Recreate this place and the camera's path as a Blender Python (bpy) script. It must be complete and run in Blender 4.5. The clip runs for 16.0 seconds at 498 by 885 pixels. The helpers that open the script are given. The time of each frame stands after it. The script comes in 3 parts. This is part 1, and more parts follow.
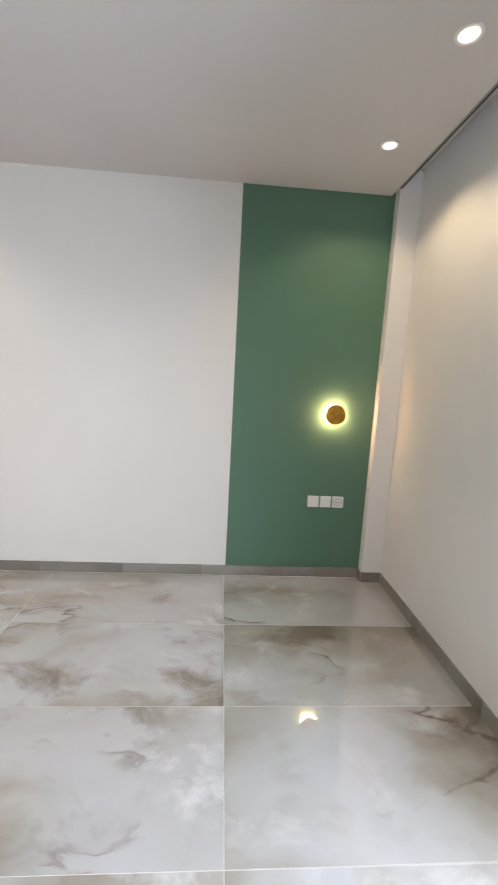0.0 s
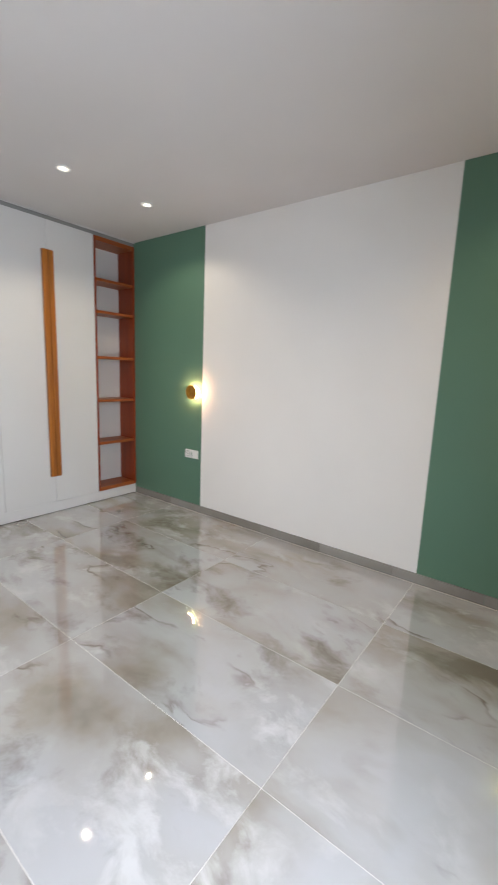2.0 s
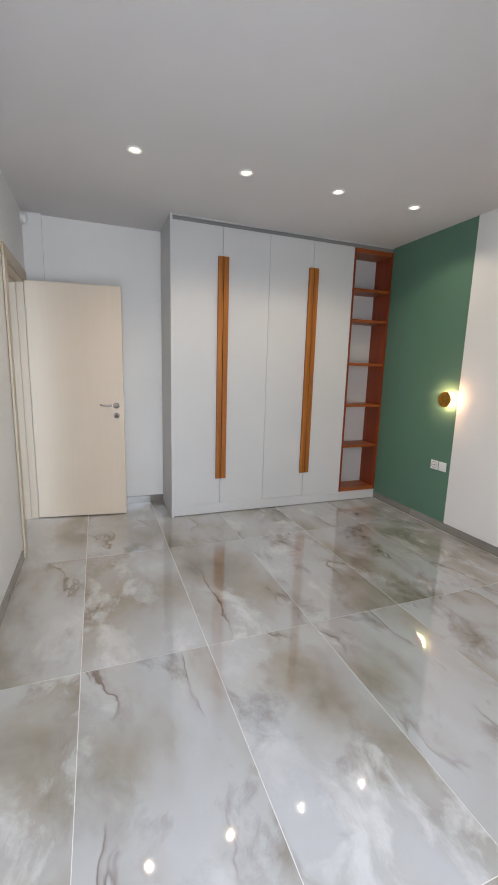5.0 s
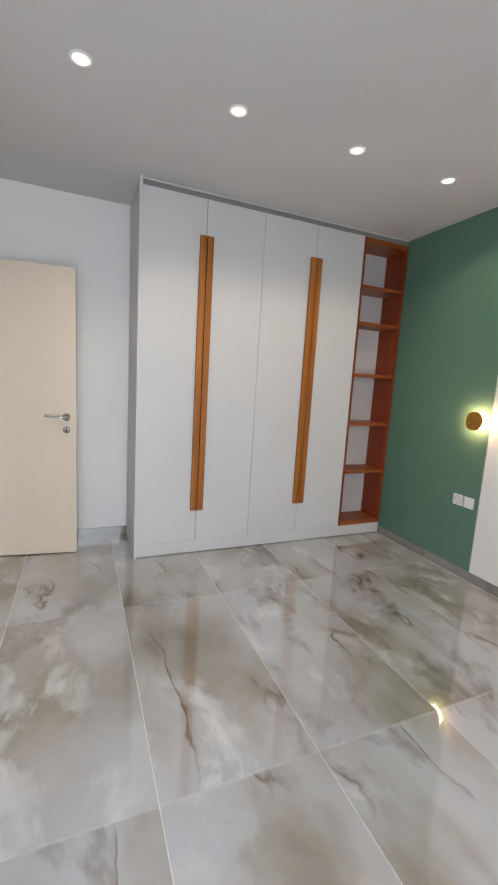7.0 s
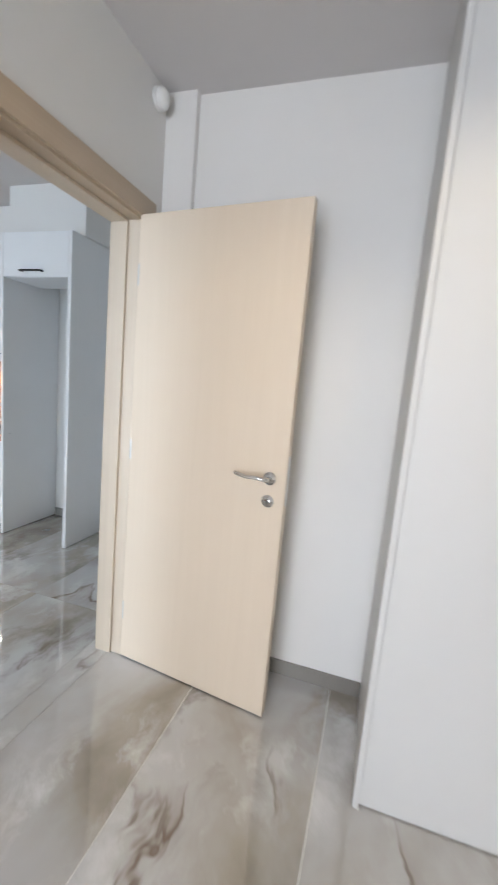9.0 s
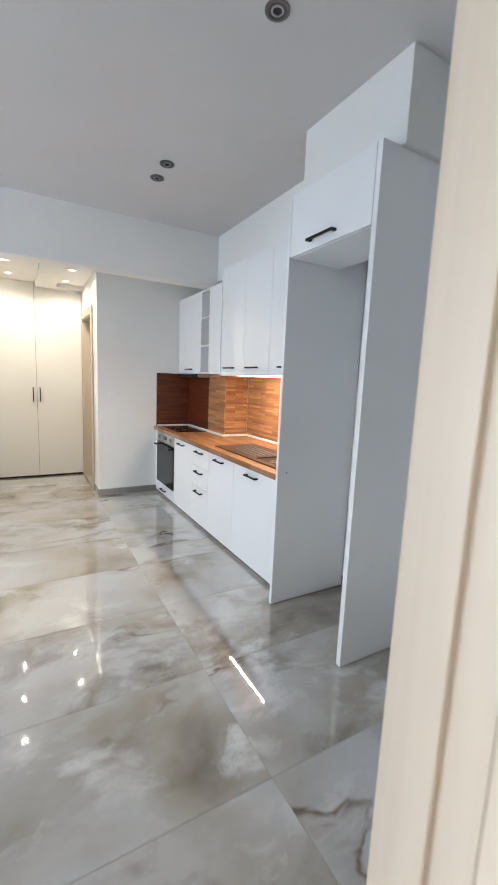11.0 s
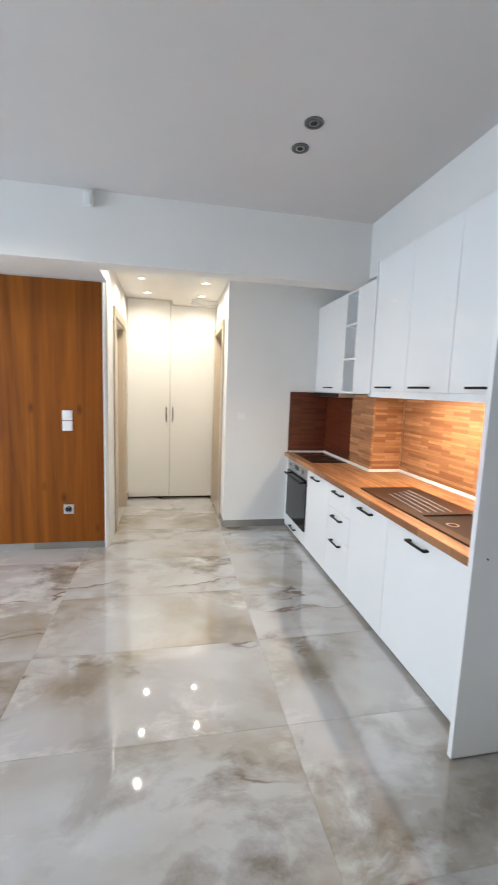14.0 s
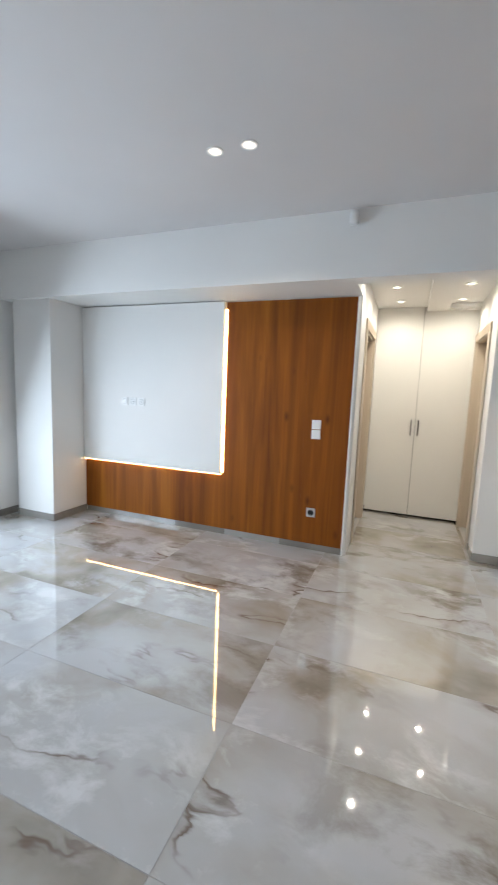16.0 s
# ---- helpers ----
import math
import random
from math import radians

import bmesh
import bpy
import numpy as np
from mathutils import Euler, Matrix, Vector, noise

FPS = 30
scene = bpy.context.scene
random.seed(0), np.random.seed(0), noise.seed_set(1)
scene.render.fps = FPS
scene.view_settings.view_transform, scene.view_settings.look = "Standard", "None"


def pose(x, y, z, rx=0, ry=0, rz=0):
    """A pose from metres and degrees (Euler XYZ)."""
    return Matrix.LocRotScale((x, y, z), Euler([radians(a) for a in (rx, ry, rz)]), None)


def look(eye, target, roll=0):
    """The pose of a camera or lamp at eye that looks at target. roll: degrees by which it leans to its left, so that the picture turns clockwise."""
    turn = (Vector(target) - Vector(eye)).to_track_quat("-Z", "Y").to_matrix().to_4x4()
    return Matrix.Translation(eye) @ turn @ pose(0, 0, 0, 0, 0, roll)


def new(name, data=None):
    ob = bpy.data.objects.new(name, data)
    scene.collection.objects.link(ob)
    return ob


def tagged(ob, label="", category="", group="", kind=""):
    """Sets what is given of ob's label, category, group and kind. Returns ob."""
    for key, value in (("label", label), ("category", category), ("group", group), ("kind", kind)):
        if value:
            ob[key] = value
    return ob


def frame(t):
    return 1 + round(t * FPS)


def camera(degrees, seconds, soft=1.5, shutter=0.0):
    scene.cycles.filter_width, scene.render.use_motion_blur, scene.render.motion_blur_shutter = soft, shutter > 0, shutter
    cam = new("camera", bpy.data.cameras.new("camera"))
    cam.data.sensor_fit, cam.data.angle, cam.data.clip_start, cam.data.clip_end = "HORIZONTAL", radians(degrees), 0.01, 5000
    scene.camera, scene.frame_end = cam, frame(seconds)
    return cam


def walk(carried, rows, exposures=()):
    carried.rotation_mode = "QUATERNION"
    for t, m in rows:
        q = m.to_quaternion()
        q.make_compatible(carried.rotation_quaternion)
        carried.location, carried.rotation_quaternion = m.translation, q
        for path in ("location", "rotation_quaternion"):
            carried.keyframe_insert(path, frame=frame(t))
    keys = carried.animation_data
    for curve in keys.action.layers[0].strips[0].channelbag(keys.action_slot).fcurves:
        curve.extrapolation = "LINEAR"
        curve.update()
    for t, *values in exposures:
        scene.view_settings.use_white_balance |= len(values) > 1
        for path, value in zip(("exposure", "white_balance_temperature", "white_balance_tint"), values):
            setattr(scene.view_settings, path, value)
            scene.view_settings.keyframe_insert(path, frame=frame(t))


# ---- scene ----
cam = camera(63.1, 16.0, 1.8, 0.35)
PATH = [
    (0, (0.271, 0.278, 1.421), (0.41, 2.249, 1.113), 3.1),
    (0.5, (0.545, 0.383, 1.417), (0.268, 2.34, 1.111), 3.6),
    (1, (0.807, 0.42, 1.392), (0.17, 2.288, 1.072), 3.6),
    (1.5, (0.961, 0.37, 1.397), (0.057, 2.121, 1.053), 3.0),
    (2, (0.958, 0.278, 1.385), (-0.226, 1.854, 1.045), 2.3),
    (2.5, (0.976, 0.282, 1.406), (-0.46, 1.63, 1.058), 1.8),
    (3, (0.965, 0.266, 1.402), (-0.685, 1.345, 1.061), 1.7),
    (3.5, (0.945, 0.195, 1.395), (-0.866, 0.973, 1.057), 1.7),
    (3.7, (0.931, 0.165, 1.395), (-0.92, 0.844, 1.057), 1.6),
    (5.8, (0.932, 0.189, 1.384), (-0.89, 0.92, 1.001), 2.0),
    (6, (0.88, 0.217, 1.355), (-0.931, 0.979, 0.981), 2.2),
    (6.5, (0.617, 0.303, 1.337), (-1.169, 1.131, 0.985), 2.9),
    (7, (0.246, 0.424, 1.372), (-1.576, 1.192, 1.07), 3.4),
    (7.5, (-0.153, 0.603, 1.371), (-2.053, 1.179, 1.127), 3.6),
    (8, (-0.584, 0.669, 1.379), (-2.55, 0.949, 1.142), 4.1),
    (8.5, (-1.027, 0.747, 1.406), (-3.002, 0.583, 1.131), 4.5),
    (9, (-1.418, 0.697, 1.395), (-3.312, 0.12, 1.109), 5.1),
    (9.5, (-1.782, 0.551, 1.388), (-3.459, -0.488, 1.062), 5.4),
    (10, (-2.14, 0.379, 1.37), (-3.445, -1.095, 1.02), 4.8),
    (10.2, (-2.237, 0.284, 1.348), (-3.412, -1.298, 1.006), 4.7),
    (12.3, (-2.886, -0.711, 1.41), (-3.8, -2.468, 1.13), 1.8),
    (12.5, (-2.89, -0.737, 1.42), (-3.8, -2.497, 1.143), 1.8),
    (13, (-2.902, -0.749, 1.424), (-3.736, -2.546, 1.153), 1.7),
    (13.5, (-2.845, -0.801, 1.42), (-3.498, -2.672, 1.154), 1.9),
    (14, (-2.789, -0.858, 1.422), (-3.17, -2.804, 1.161), 2.0),
    (14.5, (-2.798, -0.88, 1.439), (-2.875, -2.863, 1.186), 2.2),
    (15, (-2.781, -0.883, 1.436), (-2.57, -2.857, 1.194), 2.1),
    (15.5, (-2.747, -0.887, 1.43), (-2.277, -2.816, 1.191), 2.1),
    (16, (-2.691, -0.889, 1.427), (-1.975, -2.739, 1.175), 2.3),
]
EXPOSURES = [(0.0, 0.02), (1.5, 0.02), (2.0, -0.1), (2.5, -0.17), (3.5, -0.3), (6.0, -0.36), (7.5, -0.18), (8.5, 0.03), (9.0, 0.16), (10.2, 0.16), (12.3, 0.27), (14.0, 0.25), (14.8, 0.18), (16.0, -0.12)]
walk(cam, [(t, look(eye, target, roll)) for t, eye, target, roll in PATH], EXPOSURES)

# ---- world, lights, exposure ----
scene.view_settings.exposure = 0.0
world = bpy.data.worlds.new("world")
world.use_nodes = True
scene.world = world
sky = world.node_tree.nodes.new("ShaderNodeTexSky")
sky.sky_type, sky.sun_disc, sky.sun_elevation, sky.sun_rotation = "NISHITA", False, radians(40), radians(200)
bg = world.node_tree.nodes["Background"]
bg.inputs[1].default_value = 0.1
world.node_tree.links.new(sky.outputs[0], bg.inputs[0])


def area_lamp(name, m, sx, sy, watts, colour):
    d = bpy.data.lights.new(name, "AREA")
    d.shape, d.size, d.size_y, d.energy, d.color = "RECTANGLE", sx, sy, watts, colour
    ob = new(name, d)
    ob.matrix_basis = m
    return ob


# daylight in the two balcony openings
sun_bed = area_lamp("bedroom_daylight", look((1.46, 0.5, 1.15), (0.0, 0.5, 0.75)), 1.35, 2.1, 63, (0.83, 0.895, 1.0))
sun_living = area_lamp("living_daylight", look((1.22, -2.38, 1.2), (0.0, -2.38, 0.62)), 1.72, 2.2, 94, (0.69, 0.84, 1.0))
sun_bed.data.spread = radians(150)
sun_living.data.spread = radians(172)

# ---- materials ----


def material(name, colour=(0.8, 0.8, 0.8), rough=0.5, metal=0.0, spec=0.5):
    m = bpy.data.materials.new(name)
    m.use_nodes = True
    b = m.node_tree.nodes["Principled BSDF"]
    b.inputs["Base Color"].default_value = (*colour, 1)
    b.inputs["Roughness"].default_value = rough
    b.inputs["Metallic"].default_value = metal
    b.inputs["Specular IOR Level"].default_value = spec
    return m


class Nodes:
    """Short hand for building a node tree."""

    def __init__(self, m):
        self.t = m.node_tree
        self.b = self.t.nodes["Principled BSDF"]

    def add(self, kind, **values):
        n = self.t.nodes.new(kind)
        for k, v in values.items():
            n.inputs[k.replace("_", " ")].default_value = v
        return n

    def link(self, a, b):
        self.t.links.new(a, b)

    def coords(self, scale=(1, 1, 1), shift=0.0):
        c = self.t.nodes.new("ShaderNodeTexCoord")
        m = self.t.nodes.new("ShaderNodeMapping")
        m.inputs["Scale"].default_value = scale
        self.link(c.outputs["Object"], m.inputs["Vector"])
        if shift:
            o = self.t.nodes.new("ShaderNodeObjectInfo")
            k = self.t.nodes.new("ShaderNodeVectorMath")
            k.operation = "SCALE"
            k.inputs[0].default_value = (shift, shift * 1.7, shift * 0.6)
            self.link(o.outputs["Random"], k.inputs["Scale"])
            self.link(k.outputs[0], m.inputs["Location"])
        return m.outputs[0]

    def noise(self, vec, scale, detail=4.0, rough=0.5, distort=0.0):
        n = self.add("ShaderNodeTexNoise", Scale=scale, Detail=detail, Roughness=rough, Distortion=distort)
        self.link(vec, n.inputs["Vector"])
        return n.outputs["Fac"]

    def ramp(self, fac, *stops):
        r = self.t.nodes.new("ShaderNodeValToRGB")
        e = r.color_ramp.elements
        while len(e) < len(stops):
            e.new(0.5)
        for el, (p, c) in zip(e, stops):
            el.position = p
            el.color = (*c, 1) if len(c) == 3 else c
        self.link(fac, r.inputs[0])
        return r.outputs[0]

    def mix(self, fac, a, b, mode="MIX"):
        n = self.t.nodes.new("ShaderNodeMix")
        n.data_type, n.blend_type = "RGBA", mode
        for v, s in ((fac, n.inputs[0]), (a, n.inputs[6]), (b, n.inputs[7])):
            if isinstance(v, (int, float)):
                s.default_value = v
            elif isinstance(v, tuple):
                s.default_value = (*v, 1)
            else:
                self.link(v, s)
        return n.outputs[2]

    def bump(self, height, strength=0.1, distance=0.01):
        n = self.add("ShaderNodeBump", Strength=strength, Distance=distance)
        self.link(height, n.inputs["Height"])
        self.link(n.outputs[0], self.b.inputs["Normal"])

    def colour(self, c):
        self.link(c, self.b.inputs["Base Color"])

    def rough(self, fac, lo, hi):
        n = self.add("ShaderNodeMapRange", To_Min=lo, To_Max=hi)
        self.link(fac, n.inputs["Value"])
        self.link(n.outputs[0], self.b.inputs["Roughness"])


def g(v):
    return (v, v, v)


def painted(name, colour, rough=0.6, bump=0.06):
    """Rolled wall paint: faint cloudy tone and orange-peel relief."""
    m = material(name, colour, rough, 0, 0.3)
    n = Nodes(m)
    v = n.coords()
    big = n.noise(v, 0.9, 3)
    lo, hi = tuple(c * 0.955 for c in colour), tuple(min(1, c * 1.02) for c in colour)
    n.colour(n.ramp(big, (0.3, lo), (0.7, hi)))
    n.bump(n.noise(v, 260, 3), bump, 0.003)
    n.rough(n.noise(v, 2.2, 3), rough - 0.06, rough + 0.08)
    return m


def marble(name, veins=True):
    """Polished onyx-look porcelain: soft grey-beige clouds, milky patches, smudges and a few thin brown cracks."""
    m = material(name, (0.5, 0.5, 0.5), 0.06, 0, 0.9)
    n = Nodes(m)
    v = n.coords((1, 1, 1), 37.0)
    warp = n.add("ShaderNodeTexNoise", Scale=1.6, Detail=4.0, Roughness=0.55)
    n.link(v, warp.inputs["Vector"])
    sc = n.t.nodes.new("ShaderNodeVectorMath")
    sc.operation = "MULTIPLY_ADD"
    n.link(warp.outputs["Color"], sc.inputs[0])
    sc.inputs[1].default_value = (0.30, 0.30, 0.30)
    n.link(v, sc.inputs[2])
    mp = n.t.nodes.new("ShaderNodeMapping")
    mp.inputs["Rotation"].default_value = (0, 0, radians(24))
    mp.inputs["Scale"].default_value = (0.8, 1.25, 1)
    n.link(sc.outputs[0], mp.inputs["Vector"])
    w = mp.outputs[0]
    cloud = n.noise(w, 1.25, 5, 0.5, 0.3)
    if veins:
        base = n.ramp(cloud, (0.30, (0.20, 0.17, 0.135)), (0.41, (0.35, 0.325, 0.285)), (0.50, (0.435, 0.43, 0.42)), (0.62, (0.485, 0.495, 0.515)))
        # smoky brown drifts, gathered in a few places of each tile
        drift = n.noise(w, 2.3, 8, 0.62, 0.25)
        dark = n.ramp(drift, (0.36, g(0.9)), (0.49, g(0.0)))
        patch = n.ramp(n.noise(v, 0.9, 2), (0.44, g(0)), (0.62, g(1)))
        base = n.mix(n.mix(1.0, dark, patch, "MULTIPLY"), base, (0.17, 0.14, 0.105))
        # milky curdled clouds
        milk = n.ramp(n.noise(w, 4.2, 8, 0.64, 0.2), (0.50, g(0.0)), (0.64, g(0.8)))
        where_milk = n.ramp(n.noise(v, 1.3, 2), (0.45, g(0)), (0.6, g(1)))
        base = n.mix(n.mix(1.0, milk, where_milk, "MULTIPLY"), base, (0.65, 0.66, 0.67))
        # broken rust-brown cracks with a soft stain along one side
        along = n.t.nodes.new("ShaderNodeMapping")
        along.inputs["Rotation"].default_value = (0, 0, radians(-31))
        along.inputs["Scale"].default_value = (0.45, 1.5, 1)
        n.link(sc.outputs[0], along.inputs["Vector"])
        ridge = n.noise(along.outputs[0], 1.0, 6, 0.5, 0.0)
        where = n.ramp(n.noise(v, 1.7, 3), (0.50, g(0)), (0.62, g(1)))
        stain = n.ramp(ridge, (0.45, g(0)), (0.498, g(0.42)), (0.51, g(0)))
        base = n.mix(n.mix(1.0, stain, where, "MULTIPLY"), base, (0.20, 0.145, 0.095))
        line = n.ramp(ridge, (0.490, g(0)), (0.498, g(0.8)), (0.501, g(0.8)), (0.505, g(0)))
        base = n.mix(n.mix(1.0, line, where, "MULTIPLY"), base, (0.10, 0.055, 0.03))
    else:
        base = n.ramp(cloud, (0.3, (0.15, 0.135, 0.115)), (0.5, (0.24, 0.225, 0.205)), (0.7, (0.33, 0.32, 0.30)))
    n.colour(base)
    n.b.inputs["Coat Weight"].default_value = 1.0 if veins else 0.0
    n.b.inputs["Coat IOR"].default_value = 1.55
    n.b.inputs["Coat Roughness"].default_value = 0.015
    n.rough(n.noise(v, 4.0, 4), 0.015, 0.05)
    n.bump(n.noise(v, 1.1, 2), 0.012, 0.01)
    return m


def wood(name, dark, mid, light, axis=2, rough=0.35, grain=1.0, shift=0.0, streak=0.35):
    """Straight-grained veneer, grain running along the axis."""
    m = material(name, mid, rough, 0, 0.4)
    n = Nodes(m)
    s = [9.0 * grain] * 3
    s[axis] = 0.45 * grain
    v = n.coords(tuple(s), shift)
    s2 = [60.0 * grain] * 3
    s2[axis] = 1.6 * grain
    f = n.coords(tuple(s2), shift)
    a = n.noise(v, 1.0, 5, 0.6, 0.9)
    b = n.noise(f, 1.0, 3, 0.6)
    c = n.ramp(a, (0.28, dark), (0.5, mid), (0.72, light))
    c = n.mix(streak, c, n.ramp(b, (0.3, dark), (0.7, light)), "MIX")
    n.colour(c)
    n.rough(b, rough - 0.06, rough + 0.1)
    n.bump(b, 0.08, 0.002)
    return m


def butcher(name, u, vv, dark=(0.25, 0.10, 0.040), light=(0.50, 0.26, 0.125)):
    """Block of glued staves: u and vv pick the axes along and across the staves."""
    m = material(name, (0.4, 0.2, 0.08), 0.38, 0, 0.4)
    n = Nodes(m)
    c = n.t.nodes.new("ShaderNodeTexCoord")
    sep = n.t.nodes.new("ShaderNodeSeparateXYZ")
    n.link(c.outputs["Object"], sep.inputs[0])
    comb = n.t.nodes.new("ShaderNodeCombineXYZ")
    n.link(sep.outputs[u], comb.inputs[0])
    n.link(sep.outputs[vv], comb.inputs[1])
    br = n.add("ShaderNodeTexBrick", Scale=1.0, Mortar_Size=0.0006, Brick_Width=0.24, Row_Height=0.022, Bias=0.0)
    br.inputs["Color1"].default_value = (*dark, 1)
    br.inputs["Color2"].default_value = (*light, 1)
    br.inputs["Mortar"].default_value = (*dark, 1)
    br.offset_frequency, br.offset = 2, 0.37
    n.link(comb.outputs[0], br.inputs["Vector"])
    st = n.t.nodes.new("ShaderNodeMapping")
    st.inputs["Scale"].default_value = (5, 90, 1)
    n.link(comb.outputs[0], st.inputs["Vector"])
    gr = n.noise(st.outputs[0], 1.0, 4, 0.6)
    n.colour(n.mix(0.5, br.outputs["Color"], n.ramp(gr, (0.3, (0.55, 0.5, 0.45)), (0.7, (1.15, 1.1, 1.0))), "MULTIPLY"))
    n.bump(gr, 0.05, 0.002)
    return m


def glow(name, colour, strength):
    m = bpy.data.materials.new(name)
    m.use_nodes = True
    b = m.node_tree.nodes["Principled BSDF"]
    b.inputs["Base Color"].default_value = (0.8, 0.8, 0.8, 1)
    b.inputs["Emission Color"].default_value = (*colour, 1)
    b.inputs["Emission Strength"].default_value = strength
    return m


def lacquer(name, colour, rough, spec=0.5):
    m = material(name, colour, rough, 0, spec)
    n = Nodes(m)
    v = n.coords()
    lo = tuple(c * 0.97 for c in colour)
    n.colour(n.ramp(n.noise(v, 1.3, 3), (0.35, lo), (0.65, colour)))
    n.rough(n.noise(v, 5.0, 4), max(0.02, rough - 0.03), rough + 0.04)
    n.bump(n.noise(v, 6.0, 2), 0.015, 0.004)
    return m


WHITE = painted("white_wall_paint", (0.78, 0.77, 0.75))
GREEN = painted("green_wall_paint", (0.105, 0.205, 0.145), 0.5)
# white ceilings set below the wall white: their shade is in the colour
CEIL_DIM = painted("dimmed_ceiling_paint", (0.63, 0.61, 0.605), 0.75)
MARBLE = marble("polished_marble_tile")
SKIRT = marble("skirting_tile", False)
GROUTDARK = painted("grey_grout", (0.36, 0.35, 0.34), 0.8)
GROUT = painted("grout", (0.74, 0.73, 0.70), 0.8)
WARD = lacquer("matt_grey_laminate", (0.57, 0.57, 0.565), 0.42, 0.35)
# wardrobe laminate darkened, shade under the ceiling painted into the top strip
TRIM_SHADE = lacquer("shaded_grey_laminate", (0.22, 0.22, 0.217), 0.45, 0.35)
GLOSSY = lacquer("gloss_white_lacquer", (0.82, 0.83, 0.84), 0.07)
SATIN = lacquer("satin_white_laminate", (0.80, 0.81, 0.82), 0.3)
CREAM = lacquer("gloss_cream_lacquer", (0.85, 0.84, 0.805), 0.05)
DOORMAT = wood("cream_door_veneer", (0.635, 0.54, 0.43), (0.65, 0.555, 0.445), (0.665, 0.57, 0.46), 2, 0.4, 1.4)
FRAMEMAT = wood("taupe_door_frame_veneer", (0.55, 0.465, 0.37), (0.58, 0.495, 0.395), (0.61, 0.525, 0.425), 2, 0.4, 1.2)
# frame veneer for the heads, darkened to carry the shade up there
FRAMETOP_SHADED = wood("shaded_door_head_veneer", (0.42, 0.335, 0.25), (0.46, 0.37, 0.275), (0.50, 0.41, 0.31), 0, 0.4, 1.2)
TEAK = wood("orange_teak", (0.20, 0.058, 0.006), (0.33, 0.108, 0.011), (0.45, 0.165, 0.021), 2, 0.42, 1.6)
CHERRY = wood("red_cherry_veneer", (0.14, 0.016, 0.003), (0.22, 0.032, 0.005), (0.29, 0.052, 0.009), 2, 0.36, 1.3)
CHERRYH = wood("red_cherry_shelf", (0.17, 0.032, 0.006), (0.26, 0.06, 0.010), (0.34, 0.095, 0.018), 1, 0.36, 1.3)
OAK = wood("amber_oak_panel", (0.075, 0.014, 0.0006), (0.20, 0.053, 0.002), (0.36, 0.12, 0.006), 2, 0.5, 0.5, 0.0, 0.2)
no = Nodes(OAK)
no.b.inputs["Specular IOR Level"].default_value = 0.22
knot = no.add("ShaderNodeTexVoronoi", Scale=1.0)
no.link(no.coords((4.4, 4.4, 2.1)), knot.inputs["Vector"])
was = no.b.inputs["Base Color"].links[0].from_socket
no.colour(no.mix(no.ramp(knot.outputs["Distance"], (0.015, g(0.85)), (0.13, g(0))), was, (0.075, 0.018, 0.002)))
BLOCK_TOP = butcher("butcher_block_top", 1, 0)
BLOCK_BACK = butcher("butcher_block_back", 1, 2)
BLOCK_SIDE = butcher("butcher_block_side", 0, 2)
BLOCK_RED, BLOCK_RED_BACK = (butcher("mahogany_block_board", a, 2, (0.07, 0.010, 0.003), (0.14, 0.030, 0.008)) for a in (0, 1))
BLACK = material("matt_black_metal", (0.012, 0.012, 0.013), 0.4, 0.6)
DARKGLASS = material("black_glass", (0.010, 0.011, 0.012), 0.05, 0, 0.6)
STEEL = material("brushed_steel", (0.55, 0.55, 0.54), 0.28, 1.0)
CHROME = material("chrome", (0.75, 0.75, 0.75), 0.12, 1.0)
BROWNSINK = lacquer("brown_composite", (0.026, 0.010, 0.007), 0.3)
PLASTIC = material("white_plastic", (0.80, 0.80, 0.79), 0.3)
PLASTICGREY = material("grey_plastic", (0.35, 0.35, 0.35), 0.4)
CUPDARK = material("dark_spot_cup", (0.07, 0.07, 0.07), 0.4)
CUPGREY = material("grey_spot_trim", (0.16, 0.16, 0.16), 0.3, 0.7)
BRASS = material("aged_brass", (0.36, 0.19, 0.035), 0.36, 0.8)
nb = Nodes(BRASS)
nb.colour(nb.ramp(nb.noise(nb.coords(), 26, 5, 0.6), (0.3, (0.34, 0.16, 0.02)), (0.7, (0.55, 0.29, 0.045))))
DARKGAP = material("shadow_gap", (0.02, 0.02, 0.02), 0.9)
ALU = material("white_aluminium", (0.8, 0.8, 0.8), 0.35)
GLASS = material("window_glass", (1, 1, 1), 0.0)
GLASS.node_tree.nodes["Principled BSDF"].inputs["Transmission Weight"].default_value = 1.0
SPOTGLOW = glow("spot_glow", (1.0, 0.90, 0.74), 16)
RIM_GLOW = glow("spot_rim_glow", (1.0, 0.88, 0.70), 1.3)
LEDGLOW = glow("led_glow", (1.0, 0.66, 0.28), 14)
WALLGLOW = glow("wall_lamp_glow", (1.0, 0.56, 0.29), 88)
KITCHGLOW = glow("kitchen_led_glow", (1.0, 0.84, 0.64), 190)

# ---- building helpers ----


def box(bm, x0, x1, y0, y1, z0, z1, bevel=0.0):
    n0 = len(bm.verts)
    r = bmesh.ops.create_cube(bm, size=1.0)
    for v in r["verts"]:
        v.co = ((x0 + x1) / 2 + v.co.x * (x1 - x0), (y0 + y1) / 2 + v.co.y * (y1 - y0), (z0 + z1) / 2 + v.co.z * (z1 - z0))
    if bevel:
        edges = list({e for v in r["verts"] for e in v.link_edges})
        bmesh.ops.bevel(bm, geom=edges, offset=bevel, segments=2, affect="EDGES", profile=0.6)
    return bm


